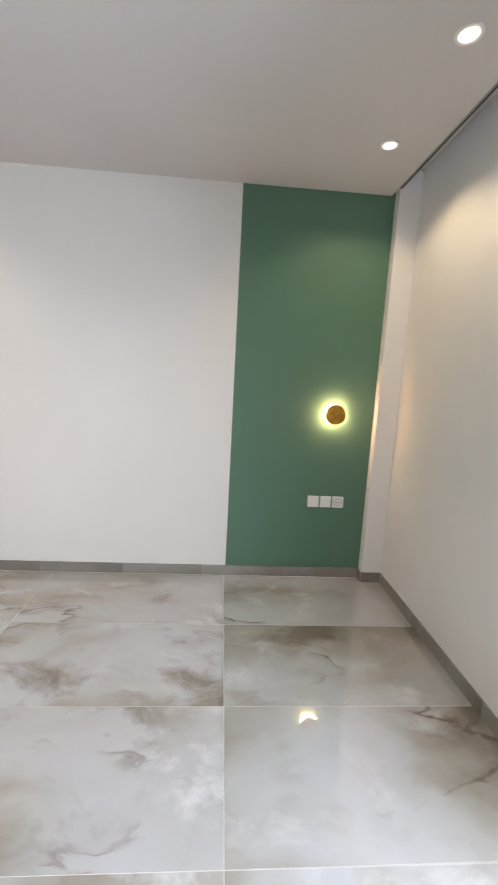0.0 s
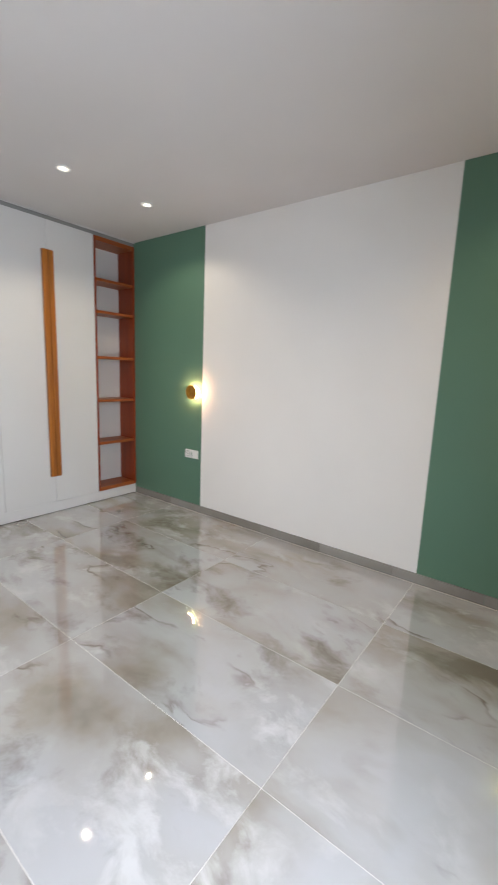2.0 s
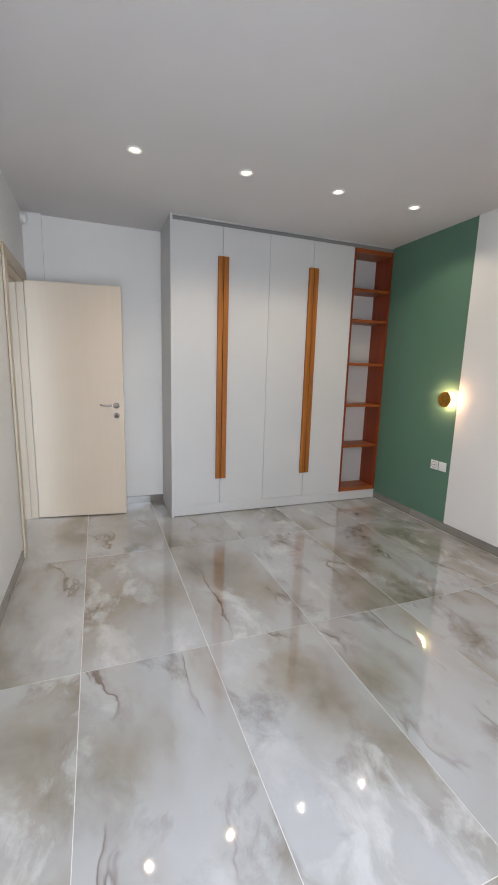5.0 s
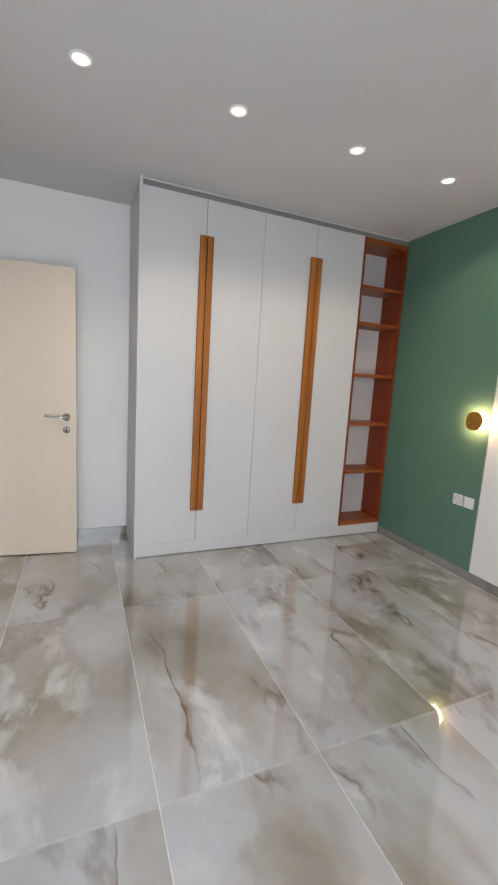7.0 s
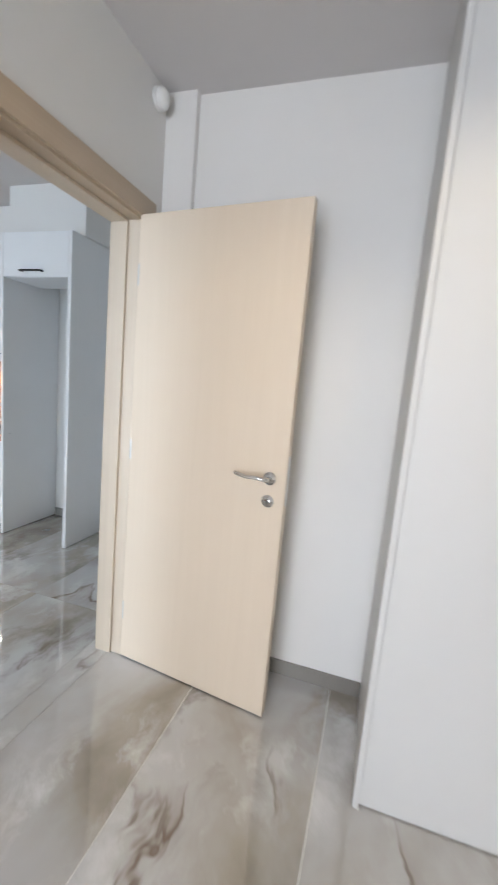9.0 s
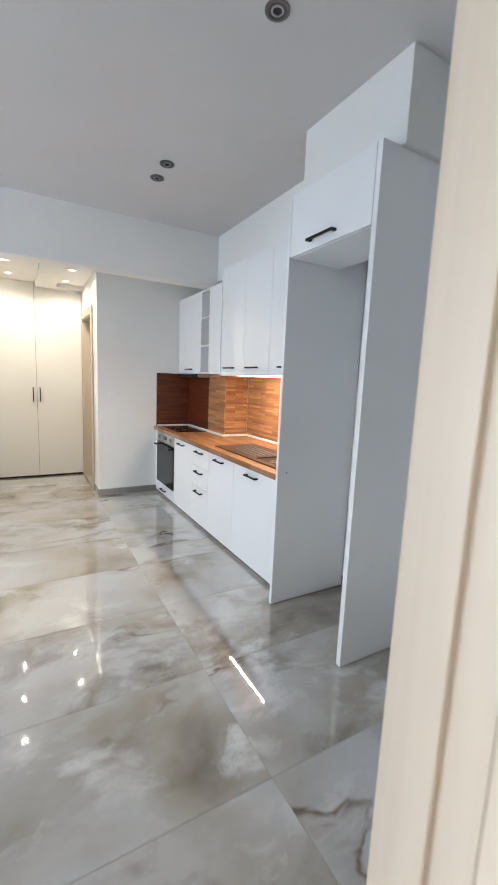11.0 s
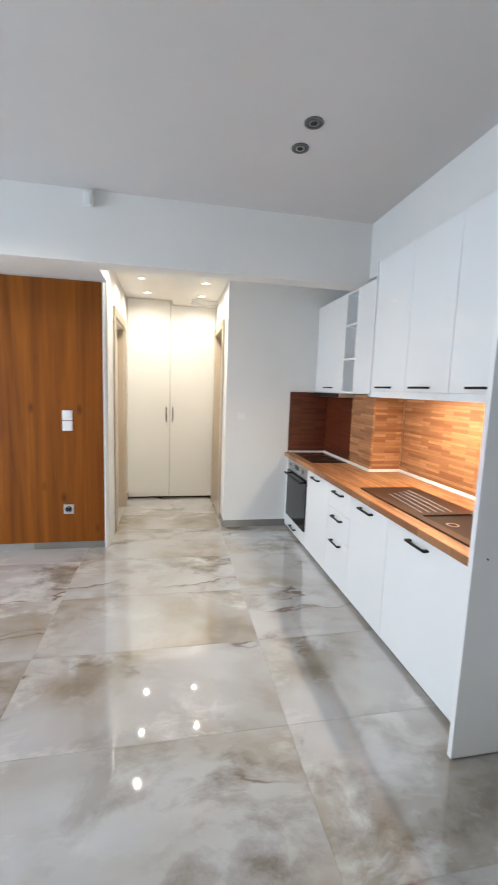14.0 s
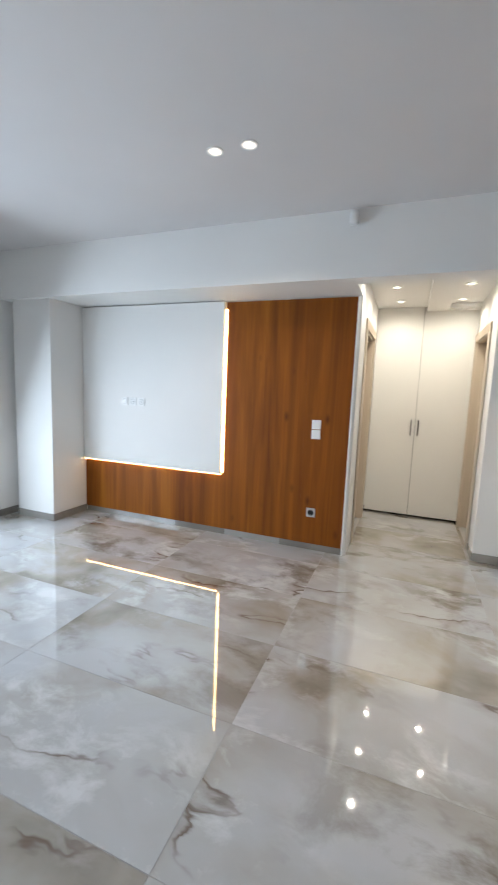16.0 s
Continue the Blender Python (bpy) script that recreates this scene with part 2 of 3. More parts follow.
def boxes(*sizes, bevel=0.0):
    bm = bmesh.new()
    for s in sizes:
        box(bm, *s, bevel=bevel)
    return bm


def disc(bm, centre, axis, radius, depth, seg=32, bevel=0.0, r2=None):
    """A short cylinder or cone frustum along an axis ('x', 'y' or 'z')."""
    turn = {"z": Matrix(), "x": Matrix.Rotation(radians(90), 4, "Y"), "y": Matrix.Rotation(radians(90), 4, "X")}[axis]
    r = bmesh.ops.create_cone(bm, cap_ends=True, segments=seg, radius1=radius, radius2=radius if r2 is None else r2, depth=depth, matrix=Matrix.Translation(centre) @ turn)
    if bevel:
        edges = [e for e in {e for v in r["verts"] for e in v.link_edges} if len(e.link_faces) == 2 and e.calc_face_angle(0) > 0.8]
        bmesh.ops.bevel(bm, geom=edges, offset=bevel, segments=2, affect="EDGES")
    return bm


def ring(bm, centre, r_in, r_out, z0, z1, seg=36):
    """A flat ring standing on the z axis."""
    rows = []
    for r, z in ((r_in, z0), (r_out, z0), (r_out, z1), (r_in, z1)):
        rows.append([bm.verts.new((centre[0] + r * math.cos(a), centre[1] + r * math.sin(a), centre[2] + z)) for a in (2 * math.pi * i / seg for i in range(seg))])
    for k in range(4):
        a, b = rows[k], rows[(k + 1) % 4]
        for i in range(seg):
            bm.faces.new((a[i], a[(i + 1) % seg], b[(i + 1) % seg], b[i]))
    bmesh.ops.recalc_face_normals(bm, faces=bm.faces)
    return bm


def tube(bm, points, radius, seg=10):
    """A round bar along a line of points."""
    rows = []
    for i, p in enumerate(points):
        p = Vector(p)
        d = (Vector(points[min(i + 1, len(points) - 1)]) - Vector(points[max(i - 1, 0)])).normalized()
        side = d.cross(Vector((0, 0, 1)))
        side = side.normalized() if side.length > 0.01 else Vector((1, 0, 0))
        up = side.cross(d).normalized()
        rows.append([bm.verts.new(p + radius * (math.cos(a) * side + math.sin(a) * up)) for a in (2 * math.pi * k / seg for k in range(seg))])
    for a, b in zip(rows, rows[1:]):
        for k in range(seg):
            bm.faces.new((a[k], a[(k + 1) % seg], b[(k + 1) % seg], b[k]))
    bm.faces.new(rows[0])
    bm.faces.new(rows[-1])
    bmesh.ops.recalc_face_normals(bm, faces=bm.faces)
    return bm


def mesh_of(name, bm, mat, smooth=False):
    me = bpy.data.meshes.new(name)
    if smooth:
        for f in bm.faces:
            f.smooth = True
    bm.to_mesh(me)
    bm.free()
    for m in mat if isinstance(mat, (list, tuple)) else (mat,):
        me.materials.append(m)
    return me


def world_base(ob):
    p = Vector(ob.location)
    while ob.parent:
        ob = ob.parent
        p = p + ob.location
    return p


def part(name, bm, mat, parent, label="", smooth=False):
    """One mesh, given in world places, as a part of a thing."""
    bmesh.ops.translate(bm, verts=bm.verts, vec=-world_base(parent))
    ob = new(name, mesh_of(name, bm, mat, smooth))
    ob.parent = parent
    if label:
        tagged(ob, label)
    return ob


def thing(name, at, label, category, group=""):
    ob = new(name)
    ob.location = at
    ob.empty_display_size = 0.1
    return tagged(ob, label, category, group)


def structure(name, bm, mat, label="", category=""):
    return tagged(new(name, mesh_of(name, bm, mat)), label, category, kind="structure")


# ---- structure ----
BH, LH, HH = 2.645, 2.71, 2.45  # ceilings of bedroom, living room and hall
structure("wall_north", boxes((-1.712, 0.343, 3.07, 3.22, -0.1, 2.9)), WHITE, "white painted bedroom wall between two green panels", "wall")
structure("wall_north_green_a", boxes((-3.45, -1.712, 3.07, 3.22, -0.1, 2.9)), GREEN, "sage green painted part of bedroom wall", "wall")
structure("wall_north_green_b", boxes((0.343, 1.63, 3.07, 3.22, -0.1, 2.9)), GREEN, "sage green painted part of bedroom wall", "wall")
structure("pilaster_bedroom", boxes((1.335, 1.48, 3.0, 3.07, 0, 2.78), bevel=0.004), WHITE, "narrow white pilaster in bedroom corner", "pilaster")
structure("wall_east_bedroom", boxes((1.48, 1.63, 1.2, 3.07, -0.1, 2.9), (1.48, 1.63, -0.37, -0.2, -0.1, 2.9), (1.48, 1.63, -0.2, 1.2, 2.2, 2.9)), WHITE, "white painted bedroom wall with balcony opening", "wall")
structure("wall_west_bedroom", boxes((-3.45, -3.235, -0.37, 3.07, -0.1, 2.9)), WHITE, "white painted bedroom wall behind wardrobe", "wall")
structure("pilaster_door", boxes((-3.235, -3.20, -0.37, -0.222, 0, BH)), WHITE, "shallow white pilaster behind the door", "pilaster")
structure("wall_south_bedroom", boxes((-4.8, -3.06, -0.51, -0.37, -0.1, 2.9), (-2.235, 1.63, -0.51, -0.37, -0.1, 2.9), (-3.06, -2.235, -0.51, -0.37, 2.08, 2.9)), WHITE, "white partition wall with doorway", "wall")
structure("wall_kitchen", boxes((-4.8, -4.66, -5.05, -2.118, -0.1, 2.9), (-4.8, -4.46, -2.118, -0.51, -0.1, 2.9)), WHITE, "white wall behind the kitchen", "wall")
structure("wall_pier", boxes((-4.66, -3.33, -5.05, -4.87, -0.1, 2.9)), WHITE, "white end wall of the kitchen", "wall")
structure("wall_hall_west", boxes((-3.48, -3.33, -5.19, -5.05, -0.1, 2.9), (-3.48, -3.33, -6.65, -5.93, -0.1, 2.9), (-3.48, -3.33, -5.93, -5.19, 2.06, 2.9)), WHITE, "white hall wall with doorway", "wall")
structure("wall_hall_east", boxes((-2.27, -2.12, -4.87, -4.46, -0.1, 2.9), (-2.27, -2.12, -6.65, -5.72, -0.1, 2.9), (-2.27, -2.12, -5.72, -4.87, 2.06, 2.9)), WHITE, "white hall wall with doorway", "wall")
structure("wall_hall_end", boxes((-3.48, -2.12, -6.80, -6.65, -0.1, 2.9)), WHITE, "white wall behind hall closet", "wall")
structure("wall_tv", boxes((-2.12, 1.40, -4.60, -4.46, -0.1, 2.9)), WHITE, "white wall behind wood panelling", "wall")
structure("column", boxes((0.65, 1.14, -4.46, -3.98, 0, 2.9), bevel=0.006), WHITE, "white plastered column beside the television wall", "column")
structure("wall_recess", boxes((1.14, 1.25, -4.46, -4.06, -0.1, 2.9)), WHITE, "white wall beside the column", "wall")
structure("wall_east_living", boxes((1.25, 1.40, -4.46, -3.4, -0.1, 2.9), (1.25, 1.40, -1.5, -0.51, -0.1, 2.9), (1.25, 1.40, -3.4, -1.5, 2.3, 2.9)), WHITE, "white living room wall with balcony opening", "wall")
structure("ceiling_bedroom", boxes((-3.30, 1.31, -0.37, 3.07, BH, BH + 0.09)), CEIL_DIM, "smooth matt white bedroom ceiling, shade put into its paint", "ceiling")
structure("ceiling_curtain_recess", boxes((1.31, 1.48, -0.37, 3.0, 2.79, 2.86)), CEIL_DIM, "recessed ceiling strip for curtains", "ceiling")
structure("ceiling_living", boxes((-4.66, 1.25, -4.10, -0.51, LH, LH + 0.15)), CEIL_DIM, "smooth matt white living room ceiling, shade put into its paint", "ceiling")
structure("ceiling_hall", boxes((-4.66, -2.27, -6.65, -4.10, HH, HH + 0.15), (-3.02, -2.80, -6.03, -4.10, HH - 0.05, HH + 0.05), (-3.33, -3.02, -6.03, -5.88, HH - 0.05, HH + 0.05)), WHITE, "white hall ceiling with a shallow dropped strip", "ceiling")
structure("beam", boxes((-4.66, 1.25, -4.10, -3.93, 2.247, LH), (-2.27, 1.25, -4.46, -4.10, 2.2472, LH)), WHITE, "white plastered ceiling beam", "beam")
structure("soffit_kitchen", boxes((-4.66, -4.30, -3.93, -2.15, 2.30, LH), (-4.46, -3.99, -2.15, -1.45, 2.345, LH)), WHITE, "white plaster boxing above the kitchen cabinets", "soffit")
structure("outside_ground", boxes((-60, 60, -60, 60, -0.5, -0.3)), GROUT, "pale ground outside", "ground")


def track():
    # track-shaped strip, added to draw the dark gap along the ceiling edge
    t = thing("ceiling_gap_strip", (1.32, 1.4, 2.64), "grey strip added for the dark gap at the ceiling edge", "curtain track")
    part("rail", boxes((1.3105, 1.330, -0.3, 2.95, 2.640, 2.665), bevel=0.002), PLASTICGREY, t)
    part("channel", boxes((1.317, 1.324, -0.3, 2.95, 2.638, 2.64)), DARKGAP, t)
    for y in (0.3, 1.3, 2.3):
        part("bracket", boxes((1.314, 1.326, y, y + 0.03, 2.665, 2.79)), STEEL, t)


track()


def window(name, x, y0, y1, z1):
    """Sliding balcony door of two sashes with slim white frames."""
    w = thing(name, (x, (y0 + y1) / 2, 0), "white aluminium sliding balcony door with clear glass", "window")
    w["kind"] = "structure"
    part("window_frame", boxes((x, x + 0.08, y0, y0 + 0.05, 0, z1), (x, x + 0.08, y1 - 0.05, y1, 0, z1), (x, x + 0.08, y0 + 0.05, y1 - 0.05, z1 - 0.05, z1), (x, x + 0.08, y0 + 0.05, y1 - 0.05, 0, 0.04), bevel=0.003), ALU, w)
    ym = (y0 + y1) / 2
    for a, b, dx in ((y0 + 0.05, ym + 0.03, 0.02), (ym - 0.03, y1 - 0.05, 0.05)):
        s = part("sash", boxes((x + dx, x + dx + 0.025, a, a + 0.06, 0.045, z1 - 0.055), (x + dx, x + dx + 0.025, b - 0.06, b, 0.045, z1 - 0.055), (x + dx, x + dx + 0.025, a + 0.06, b - 0.06, 0.045, 0.12), (x + dx, x + dx + 0.025, a + 0.06, b - 0.06, z1 - 0.12, z1 - 0.055)), ALU, w)
        p = part("pane", boxes((x + dx + 0.009, x + dx + 0.015, a + 0.06, b - 0.06, 0.12, z1 - 0.12)), GLASS, s)
        p.visible_shadow = False


window("window_1", 1.50, -0.2, 1.2, 2.2)
window("window_2", 1.28, -3.4, -1.5, 2.3)

# ---- bedroom door ----


def door_frame(name, wall_axis, a0, a1, w0, w1, top, label):
    """Lining and casings. The opening runs a0..a1 along the wall; the wall is w0..w1 thick."""
    f = thing(name, ((a0 + a1) / 2, w0, 0) if wall_axis == "x" else (w0, (a0 + a1) / 2, 0), label, "door frame")
    f["kind"] = "structure"

    def b(*rows):
        return boxes(*[(p, q, r, s, t, u) if wall_axis == "x" else (r, s, p, q, t, u) for p, q, r, s, t, u in rows], bevel=0.003)

    t, c = 0.03, 0.085
    part("lining", b((a0 - t, a0, w0 - 0.004, w1 + 0.004, 0, top)), FRAMEMAT, f)
    part("lining", b((a1, a1 + t, w0 - 0.004, w1 + 0.004, 0, top)), FRAMEMAT, f)
    part("head", b((a0 - t, a1 + t, w0 - 0.004, w1 + 0.004, top, top + t)), FRAMETOP_SHADED, f)
    for lo, hi in ((w1 + 0.004, w1 + 0.018), (w0 - 0.018, w0 - 0.004)):
        part("casing", b((a0 - 0.012 - c, a0 - 0.012, lo, hi, 0, top + 0.012)), FRAMEMAT, f)
        part("casing", b((a1 + 0.012, a1 + 0.012 + c, lo, hi, 0, top + 0.012)), FRAMEMAT, f)
        part("casing", b((a0 - 0.012 - c, a1 + 0.012 + c, lo, hi, top + 0.012, top + 0.012 + c)), FRAMETOP_SHADED, f)
    mid = w0 + (w1 - w0) * 0.62
    part("stop", b((a0, a0 + 0.012, w0 + 0.001, mid, 0, top), (a1 - 0.012, a1, w0 + 0.001, mid, 0, top), (a0 + 0.012, a1 - 0.012, w0 + 0.001, mid, top - 0.012, top)), FRAMEMAT, f)
    return f


door_frame("door_frame_1", "x", -3.03, -2.292, -0.51, -0.37, 2.05, "taupe wood door frame round bedroom doorway")


def lever(parent, m, mat):
    """Curved lever on a round rose, and a key rose under it; local x runs along the leaf, y away from it."""
    base = world_base(parent)
    inv = m

    def tr(bm):
        bmesh.ops.transform(bm, matrix=inv, verts=bm.verts)
        return bm

    bm = tr(disc(bmesh.new(), (0, 0.005, 0), "y", 0.026, 0.010, 28, 0.003))
    rose = part("rose", bm, mat, parent, "round chrome rose", True)
    pts = [(0, 0.005, 0), (0, 0.040, 0), (-0.012, 0.050, 0.001), (-0.04, 0.052, 0.004), (-0.08, 0.05, 0.001), (-0.115, 0.046, 0.005), (-0.135, 0.044, 0.010)]
    part("lever", tr(tube(bmesh.new(), pts, 0.009, 12)), mat, parent, "curved chrome lever", True)
    part("key_rose", tr(disc(bmesh.new(), (0, 0.004, -0.092), "y", 0.025, 0.008, 28, 0.002)), mat, parent, "round chrome key rose", True)
    part("keyhole", tr(boxes((-0.004, 0.004, 0.008, 0.0095, -0.104, -0.082))), DARKGAP, parent)


def bedroom_door():
    hinge, free = Vector((-3.022, -0.362, 0)), Vector((-2.93, 0.398, 0))
    d = (free - hinge)
    m = Matrix.Translation(hinge) @ Matrix.Rotation(math.atan2(d.y, d.x), 4, "Z")
    L = d.length
    t = thing("door_1", hinge, "open cream veneered flush door with chrome lever", "door")
    t["kind"] = "structure"
    # local y negative faces the room
    bm = boxes((0.0, L, 0, 0.040, 0.008, 2.066), bevel=0.003)
    bmesh.ops.transform(bm, matrix=m, verts=bm.verts)
    part("leaf", bm, DOORMAT, t)
    bm = boxes((0.012, L - 0.012, 0.040, 0.052, 0.012, 2.052))
    bmesh.ops.transform(bm, matrix=m, verts=bm.verts)
    part("rebate", bm, DOORMAT, t)
    mm = m @ Matrix.Translation((L - 0.065, 0, 1.035)) @ Matrix.Diagonal((1, -1, 1, 1))
    lever(t, mm, CHROME)
    for z in (0.25, 1.05, 1.82):
        part("hinge", disc(bmesh.new(), (hinge.x - 0.006, hinge.y + 0.004, z), "z", 0.008, 0.09, 14), STEEL, t)
    bm = boxes((L - 0.0005, L + 0.002, 0.012, 0.034, 0.93, 1.13))
    bmesh.ops.transform(bm, matrix=m, verts=bm.verts)
    part("lock_plate", bm, STEEL, t)


bedroom_door()

# ---- wardrobe ----


def wardrobe():
    x, w = -2.71, thing("wardrobe", (-3.0, 1.7, 0), "tall matt light grey four-door wardrobe with teak bar pulls", "wardrobe")
    part("side_panel", boxes((-3.235, x + 0.012, 0.788, 0.808, 0, BH), bevel=0.001), WARD, w)
    part("carcass", boxes((-3.23, x - 0.024, 0.81, 2.60, 0.02, 2.60)), DARKGAP, w)
    part("plinth", boxes((-3.2, x - 0.003, 0.808, 3.066, 0.006, 0.102), bevel=0.001), WARD, w)
    part("top_filler", boxes((-3.2, x - 0.010, 0.8085, 3.066, 2.605, BH - 0.008)), TRIM_SHADE, w, "strip under the ceiling, its shade put into the grey")
    part("top_bead", boxes((-3.2, x + 0.004, 0.8085, 3.066, BH - 0.008, BH), bevel=0.001), WARD, w)
    ys = (0.8095, 1.255, 1.702, 2.153, 2.603)
    for i, (a, b) in enumerate(zip(ys, ys[1:])):
        d = part("door", boxes((x - 0.02, x, a, b - 0.0028, 0.104, 2.602), bevel=0.0012), WARD, w)
        h0, h1 = ((b - 0.0505, b - 0.0045) if i % 2 == 0 else (a + 0.001, a + 0.047))
        part("bar_pull", boxes((x + 0.0005, x + 0.028, h0, h1, 0.355, 2.355), bevel=0.003), TEAK, d, "long orange teak bar pull")


def shelf_tower():
    x, t = -2.71, thing("open_shelf_unit", (-2.85, 2.83, 0.105), "narrow open shelf tower in red cherry wood", "shelf unit")
    y0, y1, z0, z1, xb = 2.606, 3.064, 0.104, 2.600, -2.955
    part("side", boxes((xb, x + 0.002, y0, y0 + 0.016, z0, z1), bevel=0.001), CHERRY, t)
    part("side", boxes((xb, x + 0.002, y1 - 0.022, y1, z0, z1), bevel=0.001), CHERRY, t)
    part("back", boxes((xb - 0.012, xb, y0, y1, z0, z1)), WARD, t, "light grey back panel")
    part("top", boxes((xb, x + 0.002, y0 + 0.016, y1 - 0.022, z1 - 0.04, z1), bevel=0.001), CHERRYH, t)
    part("base", boxes((xb, x + 0.002, y0 + 0.016, y1 - 0.022, z0, z0 + 0.036), bevel=0.001), CHERRYH, t)
    for z in (0.592, 1.03, 1.462, 1.90, 2.20):
        part("shelf", boxes((xb, x - 0.002, y0 + 0.016, y1 - 0.022, z, z + 0.026), bevel=0.001), CHERRYH, t)


wardrobe()
shelf_tower()

# ---- lamps ----


def spot(name, x, y, z, watts, colour=(1.0, 0.90, 0.76), lit=True, radius=0.036, beam=142, blend=0.5, group="recessed ceiling spots"):
    """Recessed ceiling spot: trim ring, reflector cup with an added glow and lamp face, with a real lamp under it."""
    s = thing(name, (x, y, z), "round recessed ceiling spot, " + ("lit warm white" if lit else "grey metal, unlit"), "ceiling spot", group)
    part("trim_ring", ring(bmesh.new(), (x, y, z), radius, radius + 0.011, -0.005, 0.0), PLASTIC if lit else CUPGREY, s)
    if lit:
        # the rim emits by itself in place of reflected lamp light
        part("reflector", ring(bmesh.new(), (x, y, z), 0.017, radius, -0.0035, 0.0), RIM_GLOW, s, "reflector rim, reflected lamp light put in as glow")
        part("lamp_face", disc(bmesh.new(), (x, y, z - 0.002), "z", 0.017, 0.003), SPOTGLOW, s)
        d = bpy.data.lights.new("spot_lamp", "SPOT")
        d.energy, d.color, d.spot_size, d.spot_blend, d.shadow_soft_size = watts, colour, radians(beam), blend, 0.014
        ob = new("spot_lamp", d)
        ob.location = (x, y, z - 0.012)
    else:
        part("cup", disc(bmesh.new(), (x, y, z - 0.0015), "z", radius, 0.002), CUPDARK, s)
        part("inner_ring", ring(bmesh.new(), (x, y, z), radius * 0.5, radius * 0.66, -0.006, -0.002), STEEL, s)
        part("bulb", disc(bmesh.new(), (x, y, z - 0.004), "z", radius * 0.42, 0.004), DARKGAP, s)


for y in (0.432, 1.13, 1.822, 2.497):
    spot("ceiling_spot", -1.80, y, BH, 15.5, (1.0, 0.84, 0.64), beam=138, blend=0.45)
for y in (1.84, 2.522):
    spot("ceiling_spot", 1.07, y, BH, 13, (1.0, 0.76, 0.48))
for x in (-1.80, -1.60):
    spot("ceiling_spot", x, -3.02, LH, 16, (1.0, 0.86, 0.70))
for y in (-1.39, -1.628, -2.915, -3.13):
    spot("ceiling_spot", -3.457, y, LH, 0, lit=False)
for x, y in ((-2.5, -4.47), (-2.5, -5.08), (-2.52, -5.69), (-3.12, -5.08), (-3.12, -5.69)):
    spot("ceiling_spot", x, y, HH, 19, (1.0, 0.93, 0.80), beam=162, blend=1.0)


def wall_lamp(x, z):
    s = thing("wall_lamp", (x, 3.07, z), "round aged brass eclipse wall lamp, lit from behind", "wall lamp", "bedside wall lamps")
    part("disc", disc(bmesh.new(), (x, 3.014, z), "y", 0.068, 0.014, 48, 0.002), BRASS, s, "aged brass disc")
    part("light_ring", disc(bmesh.new(), (x, 3.036, z), "y", 0.060, 0.028, 48), WALLGLOW, s, "glowing warm diffuser")
    part("back_plate", disc(bmesh.new(), (x, 3.060, z), "y", 0.045, 0.020, 32), PLASTIC, s)


wall_lamp(1.05, 1.21)
wall_lamp(-1.80, 1.18)

# ---- switches and sockets ----


def module(parent, at, axis, kind, size=0.082):
    """One square plate. axis: the way that it faces ('-y' or '+y')."""
    x, y, z = at
    s = -1 if axis == "-y" else 1
    h = size / 2

    def bb(x0, x1, d0, d1, z0, z1, bevel=0.0):
        ya, yb = sorted((y + s * d0, y + s * d1))
        return boxes((x + x0, x + x1, ya, yb, z + z0, z + z1), bevel=bevel)

    p = part("plate", bb(-h + 0.001, h - 0.001, 0, 0.009, -h, h, 0.002), STEEL if kind == "dark" else PLASTIC, parent)
    if kind == "switch":
        part("rocker", bb(-h * 0.8, h * 0.8, 0.009, 0.013, -h * 0.8, h * 0.8, 0.002), PLASTIC, p)
    else:
        part("socket_face", disc(bmesh.new(), (x, y + s * 0.0085, z), "y", h * 0.62, 0.004, 28), BLACK if kind == "dark" else PLASTIC, p)
        part("socket_rim", disc(bmesh.new(), (x, y + s * 0.0084, z), "y", h * 0.74, 0.003, 28), PLASTICGREY, p)
        for dx in (-0.0095, 0.0095):
            part("pin_hole", disc(bmesh.new(), (x + dx, y + s * 0.0108, z), "y", 0.0045, 0.002, 12), DARKGAP, p)
        for a in (0.014, -0.022):
            ya, yb = sorted((y + s * 0.0098, y + s * 0.0118))
            part("earth_clip", boxes((x - 0.003, x + 0.003, ya, yb, z + a, z + a + 0.008)), STEEL, p)


def plate_row(name, label, category, y, axis, items):
    t = thing(name, (items[0][0], y, items[0][1]), label, category)
    for x, z, kind in items:
        module(t, (x, y, z), axis, kind)


plate_row("socket_panel", "white row of two switches and a socket on green wall", "socket", 3.07, "-y", [(0.953, 0.577, "switch"), (1.043, 0.577, "switch"), (1.133, 0.577, "socket")])
plate_row("socket_panel", "white socket and switch pair on green wall", "socket", 3.07, "-y", [(-1.883, 0.575, "socket"), (-1.79, 0.575, "switch")])
plate_row("light_switch", "two stacked white light switches on oak panel", "switch", -4.44, "+y", [(-1.95, 1.155, "switch"), (-1.95, 1.068, "switch")])
plate_row("wall_socket", "grey wall socket low on oak panel", "socket", -4.44, "+y", [(-1.945, 0.355, "dark")])
plate_row("socket_panel", "row of three white sockets on white television panel", "socket", -4.405, "+y", [(0.085, 1.27, "socket"), (-0.02, 1.27, "socket"), (-0.125, 1.27, "socket")])
plate_row("light_switch", "white light switch on kitchen end wall", "switch", -4.87, "+y", [(-3.495, 1.15, "switch")])


